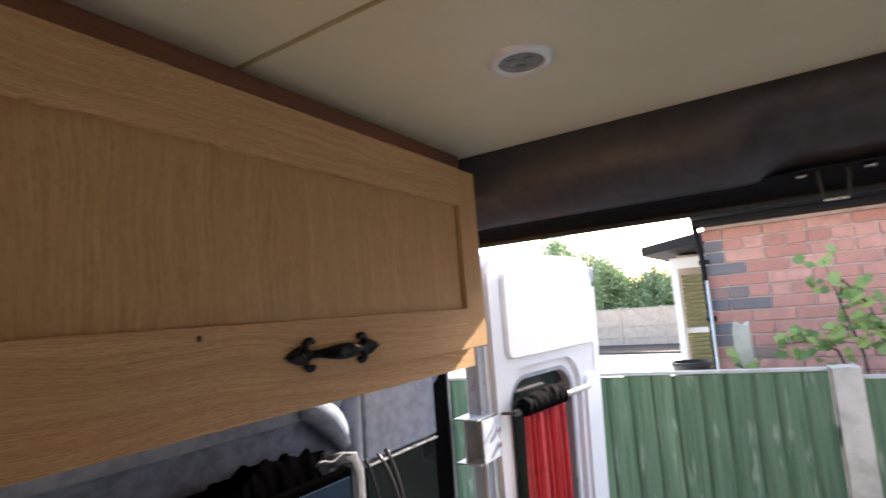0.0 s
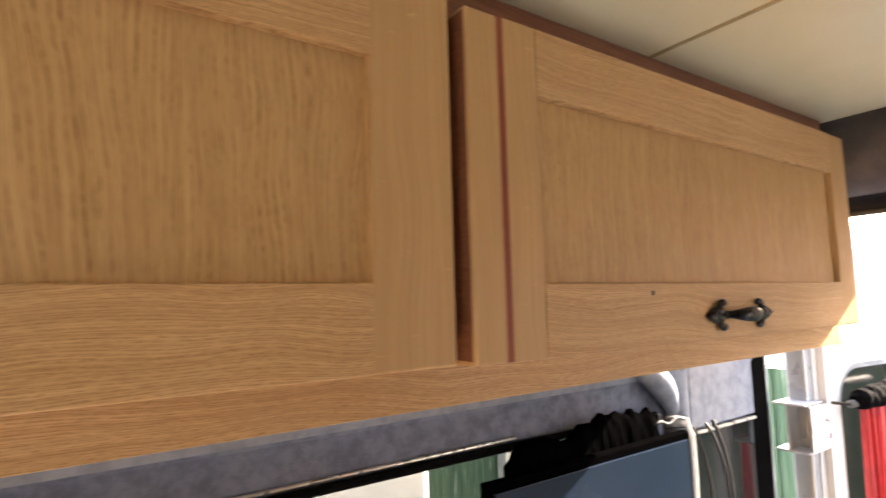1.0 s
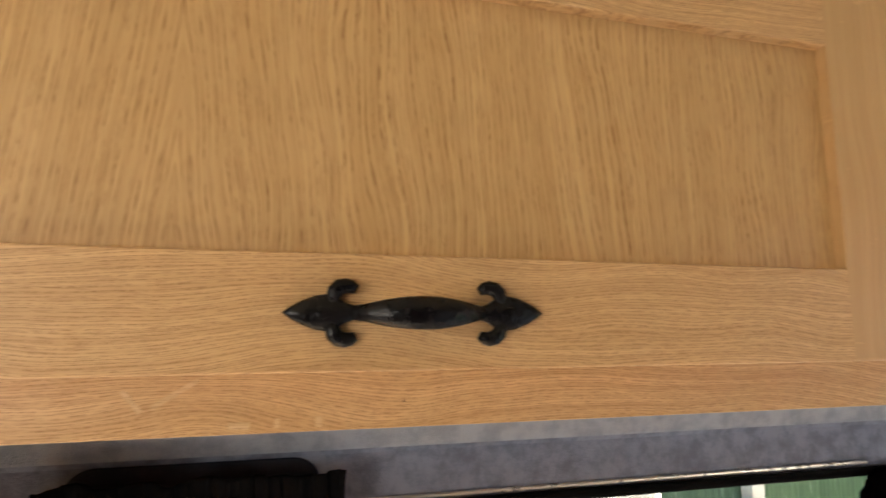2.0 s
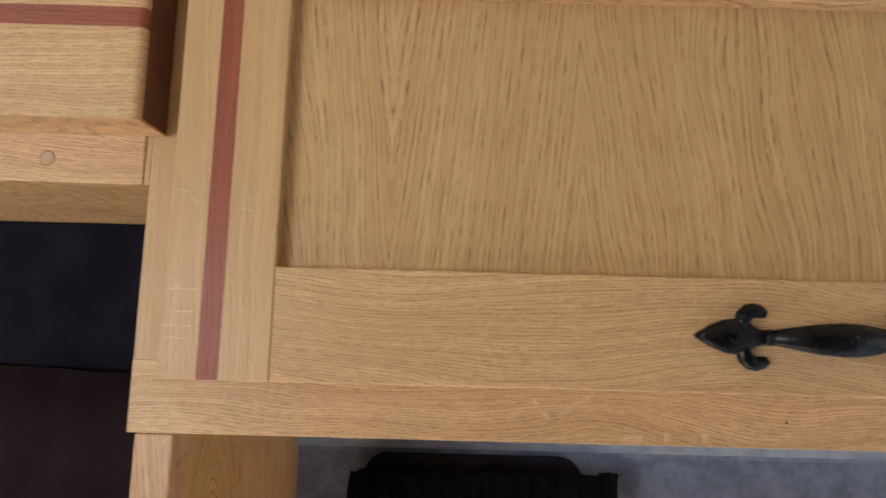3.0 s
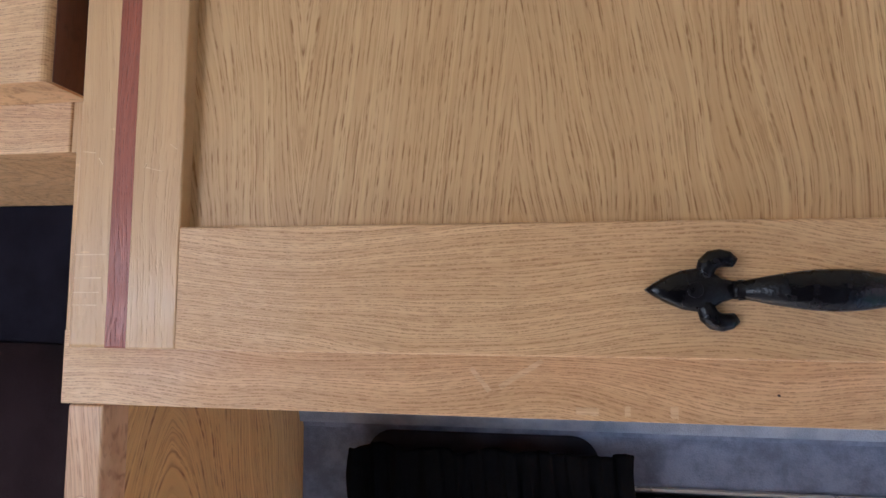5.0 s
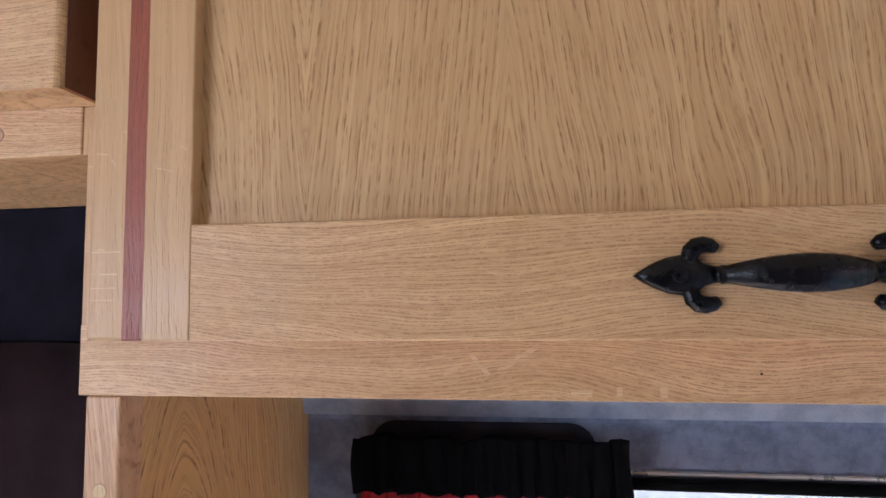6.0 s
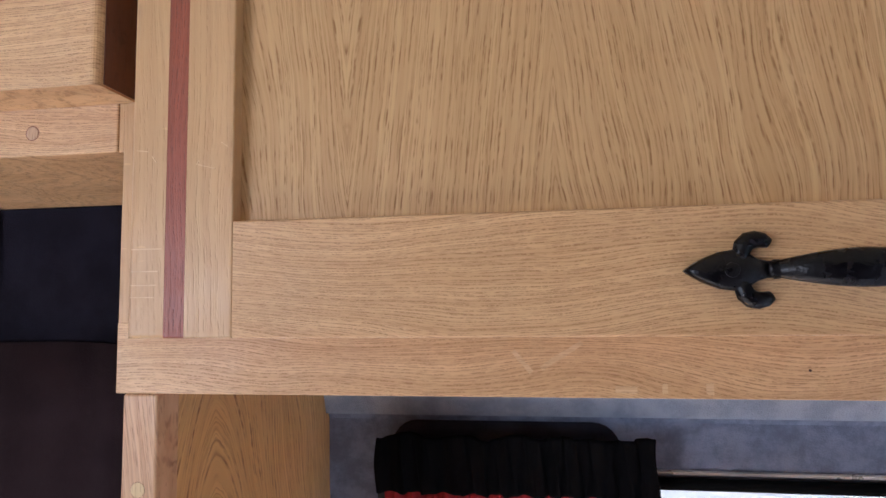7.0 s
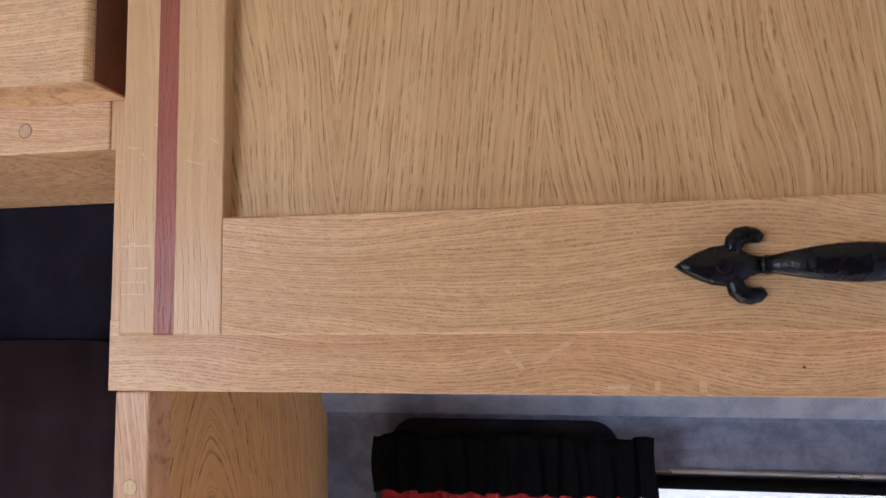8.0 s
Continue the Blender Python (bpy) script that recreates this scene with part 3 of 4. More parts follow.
side_window()
rod = thing("curtain_rod", "black curtain rod across the side window", "curtain rod", (0.75, WALL_Y - 0.03, 1.29))
part("rod", sweep([(0.11, WALL_Y - 0.022, 1.2985), (0.8, WALL_Y - 0.022, 1.2980), (1.54, WALL_Y - 0.022, 1.297)], 0.0065, 12), matt_black, rod, smooth=True)
for x in (0.115, 1.535):
    part("bracket", box(x - 0.006, x + 0.006, WALL_Y - 0.036, WALL_Y - 0.001, 1.280, 1.300, 0.002), black_plastic, rod)

cur = thing("curtain", "gathered curtain with black ruffled top and red cloth", "curtain", (0.26, WALL_Y - 0.04, 0.75), group="curtains")
part("ruffle", cloth(0.097, 0.399, 1.2895, 1.351, WALL_Y - 0.050, 11, 0.0045, 3, top=0.0035, nx=190), black_cloth, cur, "black ruffled heading", smooth=True)
part("drape", cloth(0.105, 0.385, 0.75, 1.306, WALL_Y - 0.038, 17, 0.006, 4, nx=170), red_cloth, cur, "red gathered cloth", smooth=True)
# added sheet: shade on the wall behind the ruffle, drawn as a flat shape
part("heading_shade", solid_plate(round_rect(0.106, 0.372, 1.29, 1.3575, 0.03), WALL_Y - 0.005, WALL_Y - 0.0012, 0.0008), charcoal_shade, cur, "dark sheet for the shade behind the heading")
cur = thing("curtain", "black gathered curtain bunched beside the television", "curtain", (1.3, WALL_Y - 0.03, 1.0), group="curtains")
part("ruffle", bunched(1.118, 1.505, 1.262, WALL_Y - 0.046, 0.050, 0.020, 8, 19, (0.95, 0.72, 1.22)), black_shaded, cur, smooth=True)
part("drape", cloth(1.16, 1.50, 0.75, 1.225, WALL_Y - 0.02, 14, 0.007, 9, nx=150), black_cloth, cur, smooth=True)

tv = thing("television", "flat dark television screen hung before the window", "television", (1.33, 0.27, 0.95))
part("casing", box(1.045, 1.548, 0.2400, 0.2580, 0.95, 1.276, 0.004), black_shaded, tv)
part("screen", box(1.057, 1.536, 0.2355, 0.2405, 0.965, 1.262, 0.001), screen_mat, tv, "dark glossy screen, blue reflection in its colour")

wq = thing("window_2", "dark tinted rear quarter window with bright top edge", "window", (1.73, WALL_Y, 0.9), kind="structure")
part("pane", box(1.665, REAR - 0.066, WALL_Y - 0.016, WALL_Y - 0.004, 0.72, 1.233), tint_glass, wq)
part("edge_strip", box(1.665, REAR - 0.066, WALL_Y - 0.026, WALL_Y - 0.014, 1.2345, 1.241, 0.002), silver_strip, wq)


def cable(label, pts, radius, material, flat=1.0, cat="cable", name="cable"):
    c = thing(name, label, cat, pts[0])
    part("cord", sweep(pts, radius, 8, flat=flat), material, c, smooth=True)
    return c


def hang(x, y, z0, z1, dx, n=14):
    return [(x + dx * math.sin(math.pi * k / n) + 0.006 * math.sin(5 * k / n), y - 0.012 * math.sin(math.pi * k / n), z0 + (z1 - z0) * (k / n) ** 1.15) for k in range(n + 1)]


cable("pale webbing strap hanging by the window", [(1.52, 0.275, 1.288), (1.55, 0.268, 1.288), (1.578, 0.264, 1.282), (1.590, 0.262, 1.25), (1.592, 0.262, 1.18), (1.588, 0.262, 1.05), (1.59, 0.262, 0.9)], 0.012, strap_mat, 0.12, "strap", "strap")
cable("black cable looped over the pillar", hang(1.635, 0.285, 1.262, 0.85, 0.03), 0.0035, black_plastic)
cable("grey cable looped over the window edge", hang(1.69, 0.275, 1.270, 0.85, 0.035), 0.0042, black_plastic)
cable("black cable looped over the window edge", hang(1.66, 0.272, 1.268, 0.9, 0.045), 0.0035, black_plastic)
cable("pale cord tied along the curtain heading", [(1.48 + 0.012 * k, 0.266, 1.292 + 0.004 * math.sin(k * 1.3)) for k in range(10)], 0.0025, strap_mat)


# ---- ceiling lamp ----
def down_light(x, y):
    c = thing("ceiling_light", "round chrome recessed ceiling downlight, switched off", "ceiling light", (x, y, CEIL))
    bm = bmesh.new()
    prof = [(0.0255, 0.001), (0.0270, -0.0045), (0.0300, -0.0058), (0.0355, -0.0048), (0.0395, -0.0020), (0.0405, 0.0)]
    n = 40
    loops = [[bm.verts.new((x + r * math.cos(2 * math.pi * k / n), y + r * math.sin(2 * math.pi * k / n), CEIL + z)) for k in range(n)] for r, z in prof]
    for a, b in zip(loops, loops[1:]):
        for k in range(n):
            bm.faces.new((a[k], a[(k + 1) % n], b[(k + 1) % n], b[k]))
    part("bezel", bm, satin, c, smooth=True)
    part("lens", disc((x, y, CEIL - 0.0015), 0.0268, 0.003, "z", 36), lamp_glass, c, "grey frosted lens")
    for k in range(3):
        a = 2 * math.pi * k / 3 + 0.4
        part("diode", disc((x + 0.012 * math.cos(a), y + 0.012 * math.sin(a), CEIL - 0.0034), 0.006, 0.0012, "z", 16), lamp_glass, c)


down_light(1.340, -0.256)

# door catch under the header
lc = thing("door_catch", "steel wire door catch under the header", "catch", (1.75, -0.57, 1.70))
for y in (-0.527, -0.612):
    part("plate", box(1.752, 1.766, y - 0.007, y + 0.007, 1.7118, 1.7158, 0.001), chrome, lc)
part("wire", sweep([(1.755, -0.548, 1.722), (1.760, -0.549, 1.70), (1.766, -0.551, 1.680), (1.768, -0.558, 1.676), (1.768, -0.576, 1.676), (1.766, -0.583, 1.680), (1.760, -0.585, 1.70), (1.755, -0.586, 1.722)], 0.0024, 8, up=Vector((1, 0, 0))), strap_mat, lc, smooth=True)
part("hook", box(1.762, 1.770, -0.583, -0.551, 1.6715, 1.6765, 0.0015), chrome, lc)


# ---- overhead cabinets ----
def handle_mesh(cx, y, z, length):
    """Cast fleur-de-lis pull: two arrow heads with curls and a swelling bar between them."""
    bm = bmesh.new()
    h = length / 2
    for s in (-1, 1):
        tip = cx + s * h
        head = [(0.0, 0.0), (0.004, 0.0030), (0.010, 0.0064), (0.017, 0.0092), (0.0235, 0.0102), (0.029, 0.0090), (0.034, 0.0055), (0.041, 0.0034)]
        outline = [(tip - s * a, z + b) for a, b in head] + [(tip - s * a, z - b) for a, b in head[:0:-1]]
        solid_plate(outline, y - 0.0065, y, 0.0022, bm)
        for v in (-1, 1):
            hook = [(0.0270, 0.0050), (0.0270, 0.0085), (0.0280, 0.0118), (0.0305, 0.0142), (0.0340, 0.0150), (0.0374, 0.0144), (0.0402, 0.0128)]
            pts = [(tip - s * a, y - 0.0038, z + v * b) for a, b in hook]
            sweep(pts, [0.0034, 0.0042, 0.0046, 0.0046, 0.0043, 0.0038, 0.0026], 10, bm, flat=0.8)
        for f, r in ((0.0400, 0.0042), (0.0425, 0.0048), (0.0450, 0.0040)):
            sweep([(tip - s * (f - 0.0013), y - 0.0045, z), (tip - s * (f + 0.0013), y - 0.0050, z)], r, 12, bm)
        screw = disc((tip - s * 0.0215, y - 0.0068, z), 0.0036, 0.0014, "y", 14, 0.0004)
        me = bpy.data.meshes.new("tmp")
        screw.to_mesh(me)
        screw.free()
        bm.from_mesh(me)
        bpy.data.meshes.remove(me)
    pts, rad = [], []
    span_ = h - 0.0385
    for k in range(25):
        f = -1 + 2 * k / 24
        pts.append((cx + f * span_, y - 0.004 - 0.014 * (1 - f * f) ** 0.7, z))
        rad.append(0.0032 + 0.0060 * (1 - abs(f) ** 1.9))
    sweep(pts, rad, 14, bm, flat=0.55)
    return bm


DOOR_Y, PANEL_Y = -0.0337, -0.0250


def shaker_door(parent, x0, x1, z0, z1, px0, px1, pz0, pz1, inlay, handle_at, inlay_at=None):
    """A frame-and-panel door; inlay: 'side' puts a dark strip down the first stile, 'rail' along the lower rail."""
    e = 0.0028
    d = part("door", box(px0 - 0.008, px1 + 0.008, PANEL_Y, -0.002, pz0 - 0.008, pz1 + 0.008), oak_panel, parent, "oak veneer frame and panel door")
    a, b = inlay_at
    if inlay == "side":
        part("stile", plank(x0, a, DOOR_Y, -0.0008, z0, z1, e, "lbt"), oak_z, d)
        part("stile", plank(b, px0, DOOR_Y, -0.0008, z0, z1, 0.0012, "rbt"), oak_z, d)
        part("inlay", plank(a + 0.00005, b - 0.00005, DOOR_Y, -0.0008, z0 + 0.0002, z1, 0.0012, "b"), sapele_z, d, "dark red sapele inlay strip")
        part("stile", plank(px1, x1, DOOR_Y, -0.0008, z0, z1, e, "rbt"), oak_z, d)
        part("rail", plank(px0 + 0.0003, px1 - 0.0003, DOOR_Y - 0.0003, -0.0008, z0, pz0, 0.0014, "bt"), oak_x, d)
        part("rail", plank(px0 + 0.0003, px1 - 0.0003, DOOR_Y - 0.0003, -0.0008, pz1, z1, 0.0014, "bt"), oak_x, d)
    else:
        part("rail", plank(x0, x1, DOOR_Y, -0.0008, z0, a, 0.0048, "r"), oak_x, d)
        part("inlay", plank(x0, x1, DOOR_Y, -0.0008, a + 0.00005, b - 0.00005, 0.0048, "r"), sapele_x, d, "dark red sapele inlay strip")
        part("rail", plank(x0, x1, DOOR_Y, -0.0008, b, pz0, 0.0048, "r"), oak_x, d)
        part("rail", plank(x0, x1, DOOR_Y, -0.0008, pz1, z1, e, "rt"), oak_x, d)
        part("stile", plank(px1, x1, DOOR_Y, -0.0008, pz0 + 0.0003, pz1 - 0.0003, e, "r"), oak_z, d)
        part("stile", plank(x0, px0, DOOR_Y, -0.0008, pz0 + 0.0003, pz1 - 0.0003, e, "l"), oak_z, d)
    if handle_at:
        part("handle", handle_mesh(handle_at[0], DOOR_Y - 0.0004, handle_at[1], 0.152), iron, d, "black cast iron fleur-de-lis pull handle", smooth=True)
    return d


MARKS = ((0.259, 1.4705, 0.016, 0.0030, 50), (0.2815, 1.4740, 0.028, 0.0034, -32), (0.317, 1.4550, 0.012, 0.0045, 0), (0.362, 1.4555, 0.004, 0.0070, 0), (0.338, 1.4555, 0.003, 0.0060, 0))


def ragged(w, h, seed):
    """A thin scuffed patch with torn ends."""
    rnd = random.Random(seed)
    out = [(-w / 2 + w * k / 9, h / 2 * rnd.uniform(0.7, 1.1)) for k in range(10)]
    out += [(w / 2 - w * k / 9, -h / 2 * rnd.uniform(0.7, 1.1)) for k in range(10)]
    return solid_plate(out, -0.00018, 0.0008, 0.0)


def main_cabinet():
    c = thing("overhead_cabinet", "long oak overhead cabinet with two framed doors", "cabinet", (0.8, 0.1, 1.45))
    x1 = 1.622
    part("lower_rail", box(0.0, x1, 0.0, 0.02, 1.450, 1.495, 0.0006), oak_x, c)
    part("upper_rail", box(0.0, x1, 0.0, 0.02, 1.778, CEIL - 0.001, 0.001), trim_wood, c, "reddish stained top rail under the ceiling")
    part("frame_stile", box(0.0, 0.05, 0.0003, 0.0203, 1.4942, 1.7777, 0.001), oak_z, c)
    part("frame_stile", box(0.78, 0.85, 0.0003, 0.0203, 1.4953, 1.7777, 0.001), oak_z, c)
    part("frame_stile", box(x1 - 0.05, x1, 0.0003, 0.0203, 1.4953, 1.7777, 0.001), oak_z, c)
    part("bottom_board", box(0.012, x1 - 0.002, 0.0205, 0.29, 1.456, 1.468), oak_x, c)
    part("end_board", box(0.0, 0.012, 0.0205, 0.29, 1.452, CEIL - 0.003), oak_z, c)
    part("end_board", box(x1 - 0.014, x1 - 0.002, 0.0205, 0.26, 1.470, CEIL - 0.003), oak_z, c)
    part("door_edge", box(0.8250, 0.82585, DOOR_Y + 0.0036, -0.0010, 1.489, 1.792, 0.0002), trim_wood, c, "reddish stained edge of the door")
    for x, z, w, h, a in MARKS:
        part("scuff", turned(ragged(w, h, int(x * 1000)), pose(x, 0.0, z, 0, a, 0)), bare_mark, c, "pale scuff mark")
    part("knot", disc((0.414, 0.0, 1.466), 0.0007, 0.0012, "y", 12), knot_mat, c)
    shaker_door(c, 0.0324, 0.808, 1.4876, 1.7945, 0.0972, 0.7347, 1.5541, 1.7276, "side", (0.416, 1.5204), (0.0554, 0.0681))
    shaker_door(c, 0.8262, 1.613, 1.4855, 1.7945, 0.9075, 1.5527, 1.5528, 1.7290, "side", (1.236, 1.5140), (0.8597, 0.8675))
    part("knot", disc((1.065, DOOR_Y - 0.0002, 1.542), 0.0030, 0.0010, "y", 14, 0.0003), knot_mat, c, "small dark knot")
    for z, w in ((1.539, 0.019), (1.526, 0.017), (1.518, 0.016), (1.511, 0.015)):
        part("fleck", box(0.0345, 0.0345 + w, DOOR_Y - 0.00012, DOOR_Y + 0.001, z, z + 0.0006), bare_mark, c, "pale ray fleck")
    for x, z, w, a in ((0.040, 1.5975, 0.008, 8), (0.0475, 1.592, 0.005, 55), (0.0805, 1.5865, 0.011, 14), (0.0915, 1.599, 0.005, 35), (0.075, 1.589, 0.003, -60)):
        part("scratch", turned(box(-w / 2, w / 2, -0.0002, 0.0008, -0.0003, 0.0003), pose(x, DOOR_Y, z, 0, a, 0)), bare_mark, c, "fine pale scratch")


main_cabinet()


def cab_cabinet():
    c = thing("overhead_cabinet", "short oak overhead cabinet with inlaid lower rail", "cabinet", (-0.5, 0.1, 1.626))
    part("lower_rail", box(-1.02, -0.004, 0.0, 0.02, 1.608, 1.646, 0.0012), oak_x, c)
    part("upper_rail", box(-1.02, -0.004, 0.0, 0.02, 1.790, CEIL - 0.001, 0.001), trim_wood, c)
    part("frame_stile", box(-0.05, -0.004, 0.0003, 0.0203, 1.6463, 1.7897, 0.001), oak_z, c)
    part("bottom_board", box(-1.0, -0.004, 0.0205, 0.255, 1.614, 1.626), oak_x, c)
    part("peg", disc((-0.068, 0.0004, 1.6240), 0.0046, 0.0014, "y", 20, 0.0004), peg_oak, c, "oak dowel peg")
    part("peg_joint", disc((-0.068, 0.0004, 1.6240), 0.0052, 0.0009, "y", 20), trim_wood, c, "dark joint round the peg")
    shaker_door(c, -0.98, 0.0085, 1.6405, 1.802, -0.90, -0.07, 1.745, 1.760, "rail", None, (1.6990, 1.7120))
    part("end_filler", box(-0.0038, -0.0003, 0.0012, 0.02, 1.608, 1.65), oak_z, c, "thin oak filler beside the rail")
    # thin sheet added over the door's end to carry its shade
    part("end_lipping", box(0.0086, 0.0094, DOOR_Y + 0.0046, -0.0010, 1.6420, 1.800, 0.0002), oak_end_shade, c, "oak end grain, darkened for the shade on it")
    return c


cab_cabinet()


# ---- bulkhead under the cabinet ----
b = thing("bulkhead_panel", "oak bulkhead panel with pegged front post", "panel", (0.018, 0.14, 0.0))
part("front_post", box(0.0045, 0.0285, 0.001, 0.024, 0.0, 1.4495, 0.0015), oak_post, b)
part("side_board", box(0.009, 0.0262, 0.0243, WALL_Y + 0.01, 0.0, 1.4495, 0.0008), oak_side, b, "oak veneered board with cathedral grain")
for z in (1.390, 0.9):
    part("peg", disc((0.0165, 0.0014, z), 0.0048, 0.0012, "y", 20, 0.0003), pale_peg, b, "oak dowel peg")
    part("peg_joint", disc((0.0165, 0.0014, z), 0.0053, 0.0008, "y", 20), trim_wood, b, "dark joint round the peg")

cc = thing("cab_curtain", "dark brown cloth hung beside the cab", "curtain", (-0.55, 0.27, 0.1))
part("drape", cloth(-1.5, -0.004, 0.1, 1.462, 0.210, 9, 0.006, 21, top=0.002, nx=120), brown_cloth, cc, smooth=True)
ct = thing("pillar_cover", "black padded cover on the cab pillar", "cover", (-0.75, 0.26, 1.44))
part("pad", box(-1.20, -0.33, 0.205, 0.242, 1.44, 1.613, 0.010), black_cloth, ct)
hl = thing("lining_panel", "dark navy lining behind the cab cabinet", "panel", (-0.2, 0.27, 1.46))
part("board", box(-0.335, -0.004, 0.222, 0.246, 1.44, 1.6135, 0.002), navy_cloth, hl)


# ---- rear door, swung open ----
HINGE, EDGE = Vector((2.09, 0.235)), Vector((2.80, 0.145))
d2 = EDGE - HINGE
DOOR = pose(HINGE.x, HINGE.y, 0, 0, 0, math.degrees(math.atan2(d2.y, d2.x)))
DW = d2.length


def rear_door():
    d = thing("rear_door", "white van rear door standing open with red curtain", "van door", (HINGE.x, HINGE.y, -0.2))
    outer = round_rect(0.0, DW, -0.25, 1.715, 0.07)
    win = round_rect(0.105, DW - 0.185, 0.55, 1.345, 0.10)

    def put(name, bm, material, label="", smooth=False):
        # the leaf narrows towards its foot
        for v in bm.verts:
            v.co.x *= 1 - 0.12 * (1.68 - v.co.z)
        return part(name, turned(bm, DOOR), material, d, label, smooth)
    put("body", ring_plate(outer, win, 0.0, 0.055), white_paint)
    put("inner_frame", ring_plate(round_rect(0.018, DW - 0.012, -0.2, 1.70, 0.07), round_rect(0.075, DW - 0.16, 0.50, 1.372, 0.11), -0.018, -0.0005), white_paint)
    put("rim", ring_plate(round_rect(0.076, DW - 0.161, 0.501, 1.371, 0.11), round_rect(0.118, DW - 0.198, 0.56, 1.332, 0.09), 0.002, 0.03), grey_paint, "grey recessed window surround")
    put("upper_pad", solid_plate(round_rect(0.075, DW - 0.035, 1.400, 1.655, 0.03), -0.030, -0.017, 0.008), white_paint)
    p = put("pane", ring_plate(round_rect(0.10, DW - 0.18, 0.545, 1.35, 0.1), round_rect(0.34, 0.342, 0.9, 0.902, 0.0005), 0.032, 0.036), tint_glass, "dark window glass")
    put("hinge_flange", box(-0.03, 0.012, 0.004, 0.055, -0.2, 1.66, 0.008), grey_paint, "grey hinge-side edge")
    put("edge_flange", box(DW - 0.045, DW + 0.004, -0.022, -0.0185, 0.0, 1.60, 0.002), white_paint)
    put("side_pad", solid_plate(round_rect(DW - 0.140, DW - 0.055, 0.30, 1.31, 0.03), -0.030, -0.0185, 0.018), white_paint)
    put("handle_cap", box(DW - 0.038, DW - 0.012, -0.030, -0.0225, 1.62, 1.675, 0.004), grey_paint)
    put("curtain_rod", sweep([(0.045, -0.055, 1.262), (0.3, -0.058, 1.264), (0.53, -0.058, 1.266)], 0.0095, 12), rod_metal, "dull grey metal curtain rod", True)
    put("rod_hook", sweep([(0.03, -0.02, 1.262), (0.045, -0.055, 1.262), (0.06, -0.055, 1.262)], 0.004, 8), black_plastic)
    put("ruffle", bunched(0.060, 0.335, 1.274, -0.062, 0.027, 0.024, 31, 12, (0.8, 1.0, 1.3)), black_cloth, "black ruffled curtain heading", True)
    put("drape", cloth(0.075, 0.330, 0.45, 1.262, -0.062, 9, 0.014, 32, nx=140, nz=22, pinch=0.12), red_pale, "bright red gathered curtain", True)
    return d


REAR_DOOR = rear_door()

hg = part("hinge", box(2.012, 2.114, 0.216, 0.220, 1.154, 1.262, 0.001), steel, REAR_DOOR, "zinc plated hinge with bolts")
for z in (1.150, 1.262):
    part("arm", box(2.005, 2.115, 0.225, 0.30, z, z + 0.005, 0.0015), steel, hg)
part("strap", box(2.005, 2.069, 0.266, 0.270, 1.155, 1.262, 0.001), steel, hg)
for z in (1.186, 1.226):
    part("bolt", disc((2.092, 0.213, z), 0.008, 0.007, "y", 6, 0.001), chrome, hg)


# ---- outdoors ----
GROUND = -0.6
bm = bmesh.new()
bmesh.ops.create_grid(bm, x_segments=8, y_segments=8, size=400)
setting("ground", turned(bm, Matrix.Translation((0, 0, GROUND))), concrete, "pale sunlit concrete ground", "ground")

F0, FD = Vector((3.535, -0.645)), Vector((-0.170, 0.985)).normalized()
FENCE = pose(F0.x, F0.y, 0, 0, 0, math.degrees(math.atan2(FD.y, FD.x)))


def feather_board(w, h):
    """A sawn board, thick on one edge and thin on the other."""
    bm = bmesh.new()
    lo = [bm.verts.new(p) for p in ((0, 0, 0), (w, 0, 0), (w, 0.004, 0), (0, 0.026, 0))]
    hi = [bm.verts.new((v.co.x, v.co.y, h)) for v in lo]
    for k in range(4):
        bm.faces.new((lo[k], lo[(k + 1) % 4], hi[(k + 1) % 4], hi[k]))
    bm.faces.new(lo[::-1])
    bm.faces.new(hi)
    return mesh_of("board", bm, fence_green)


def fence(name, label, s0, count, pitch, z0, z1, sign):
    f = thing(name, label, "fence", (F0.x, F0.y, GROUND), group="garden fences")
    rnd = random.Random(5)
    me = feather_board(pitch + 0.016, z1 - z0)
    for k in range(count):
        ob = new("board", me)
        s = s0 + k * pitch if sign > 0 else -s0 - (k + 1) * pitch
        ob.matrix_world = FENCE @ pose(s, 0.0025 * rnd.random(), z0 + rnd.uniform(-0.004, 0.003), 0, rnd.uniform(-0.25, 0.25), 0)
        under(ob, f)
    a, b_ = (s0, s0 + count * pitch) if sign > 0 else (-s0 - count * pitch, -s0)
    part("cap_rail", turned(box(a, b_, -0.012, 0.026, z1 + 0.004, z1 + 0.018, 0.003), FENCE), fence_cap, f, "pale weathered capping")
    for z in (z0 + 0.3, z1 - 0.3):
        part("back_rail", turned(box(a, b_, -0.048, -0.004, z, z + 0.08, 0.004), FENCE), fence_green, f)
    return f


fence("fence", "green painted feather-edge board fence", 0.055, 24, 0.1, GROUND + 0.03, 1.185, 1)
fence("fence", "green painted fence, slightly lower panel", 0.055, 20, 0.1, GROUND + 0.03, 1.150, -1)


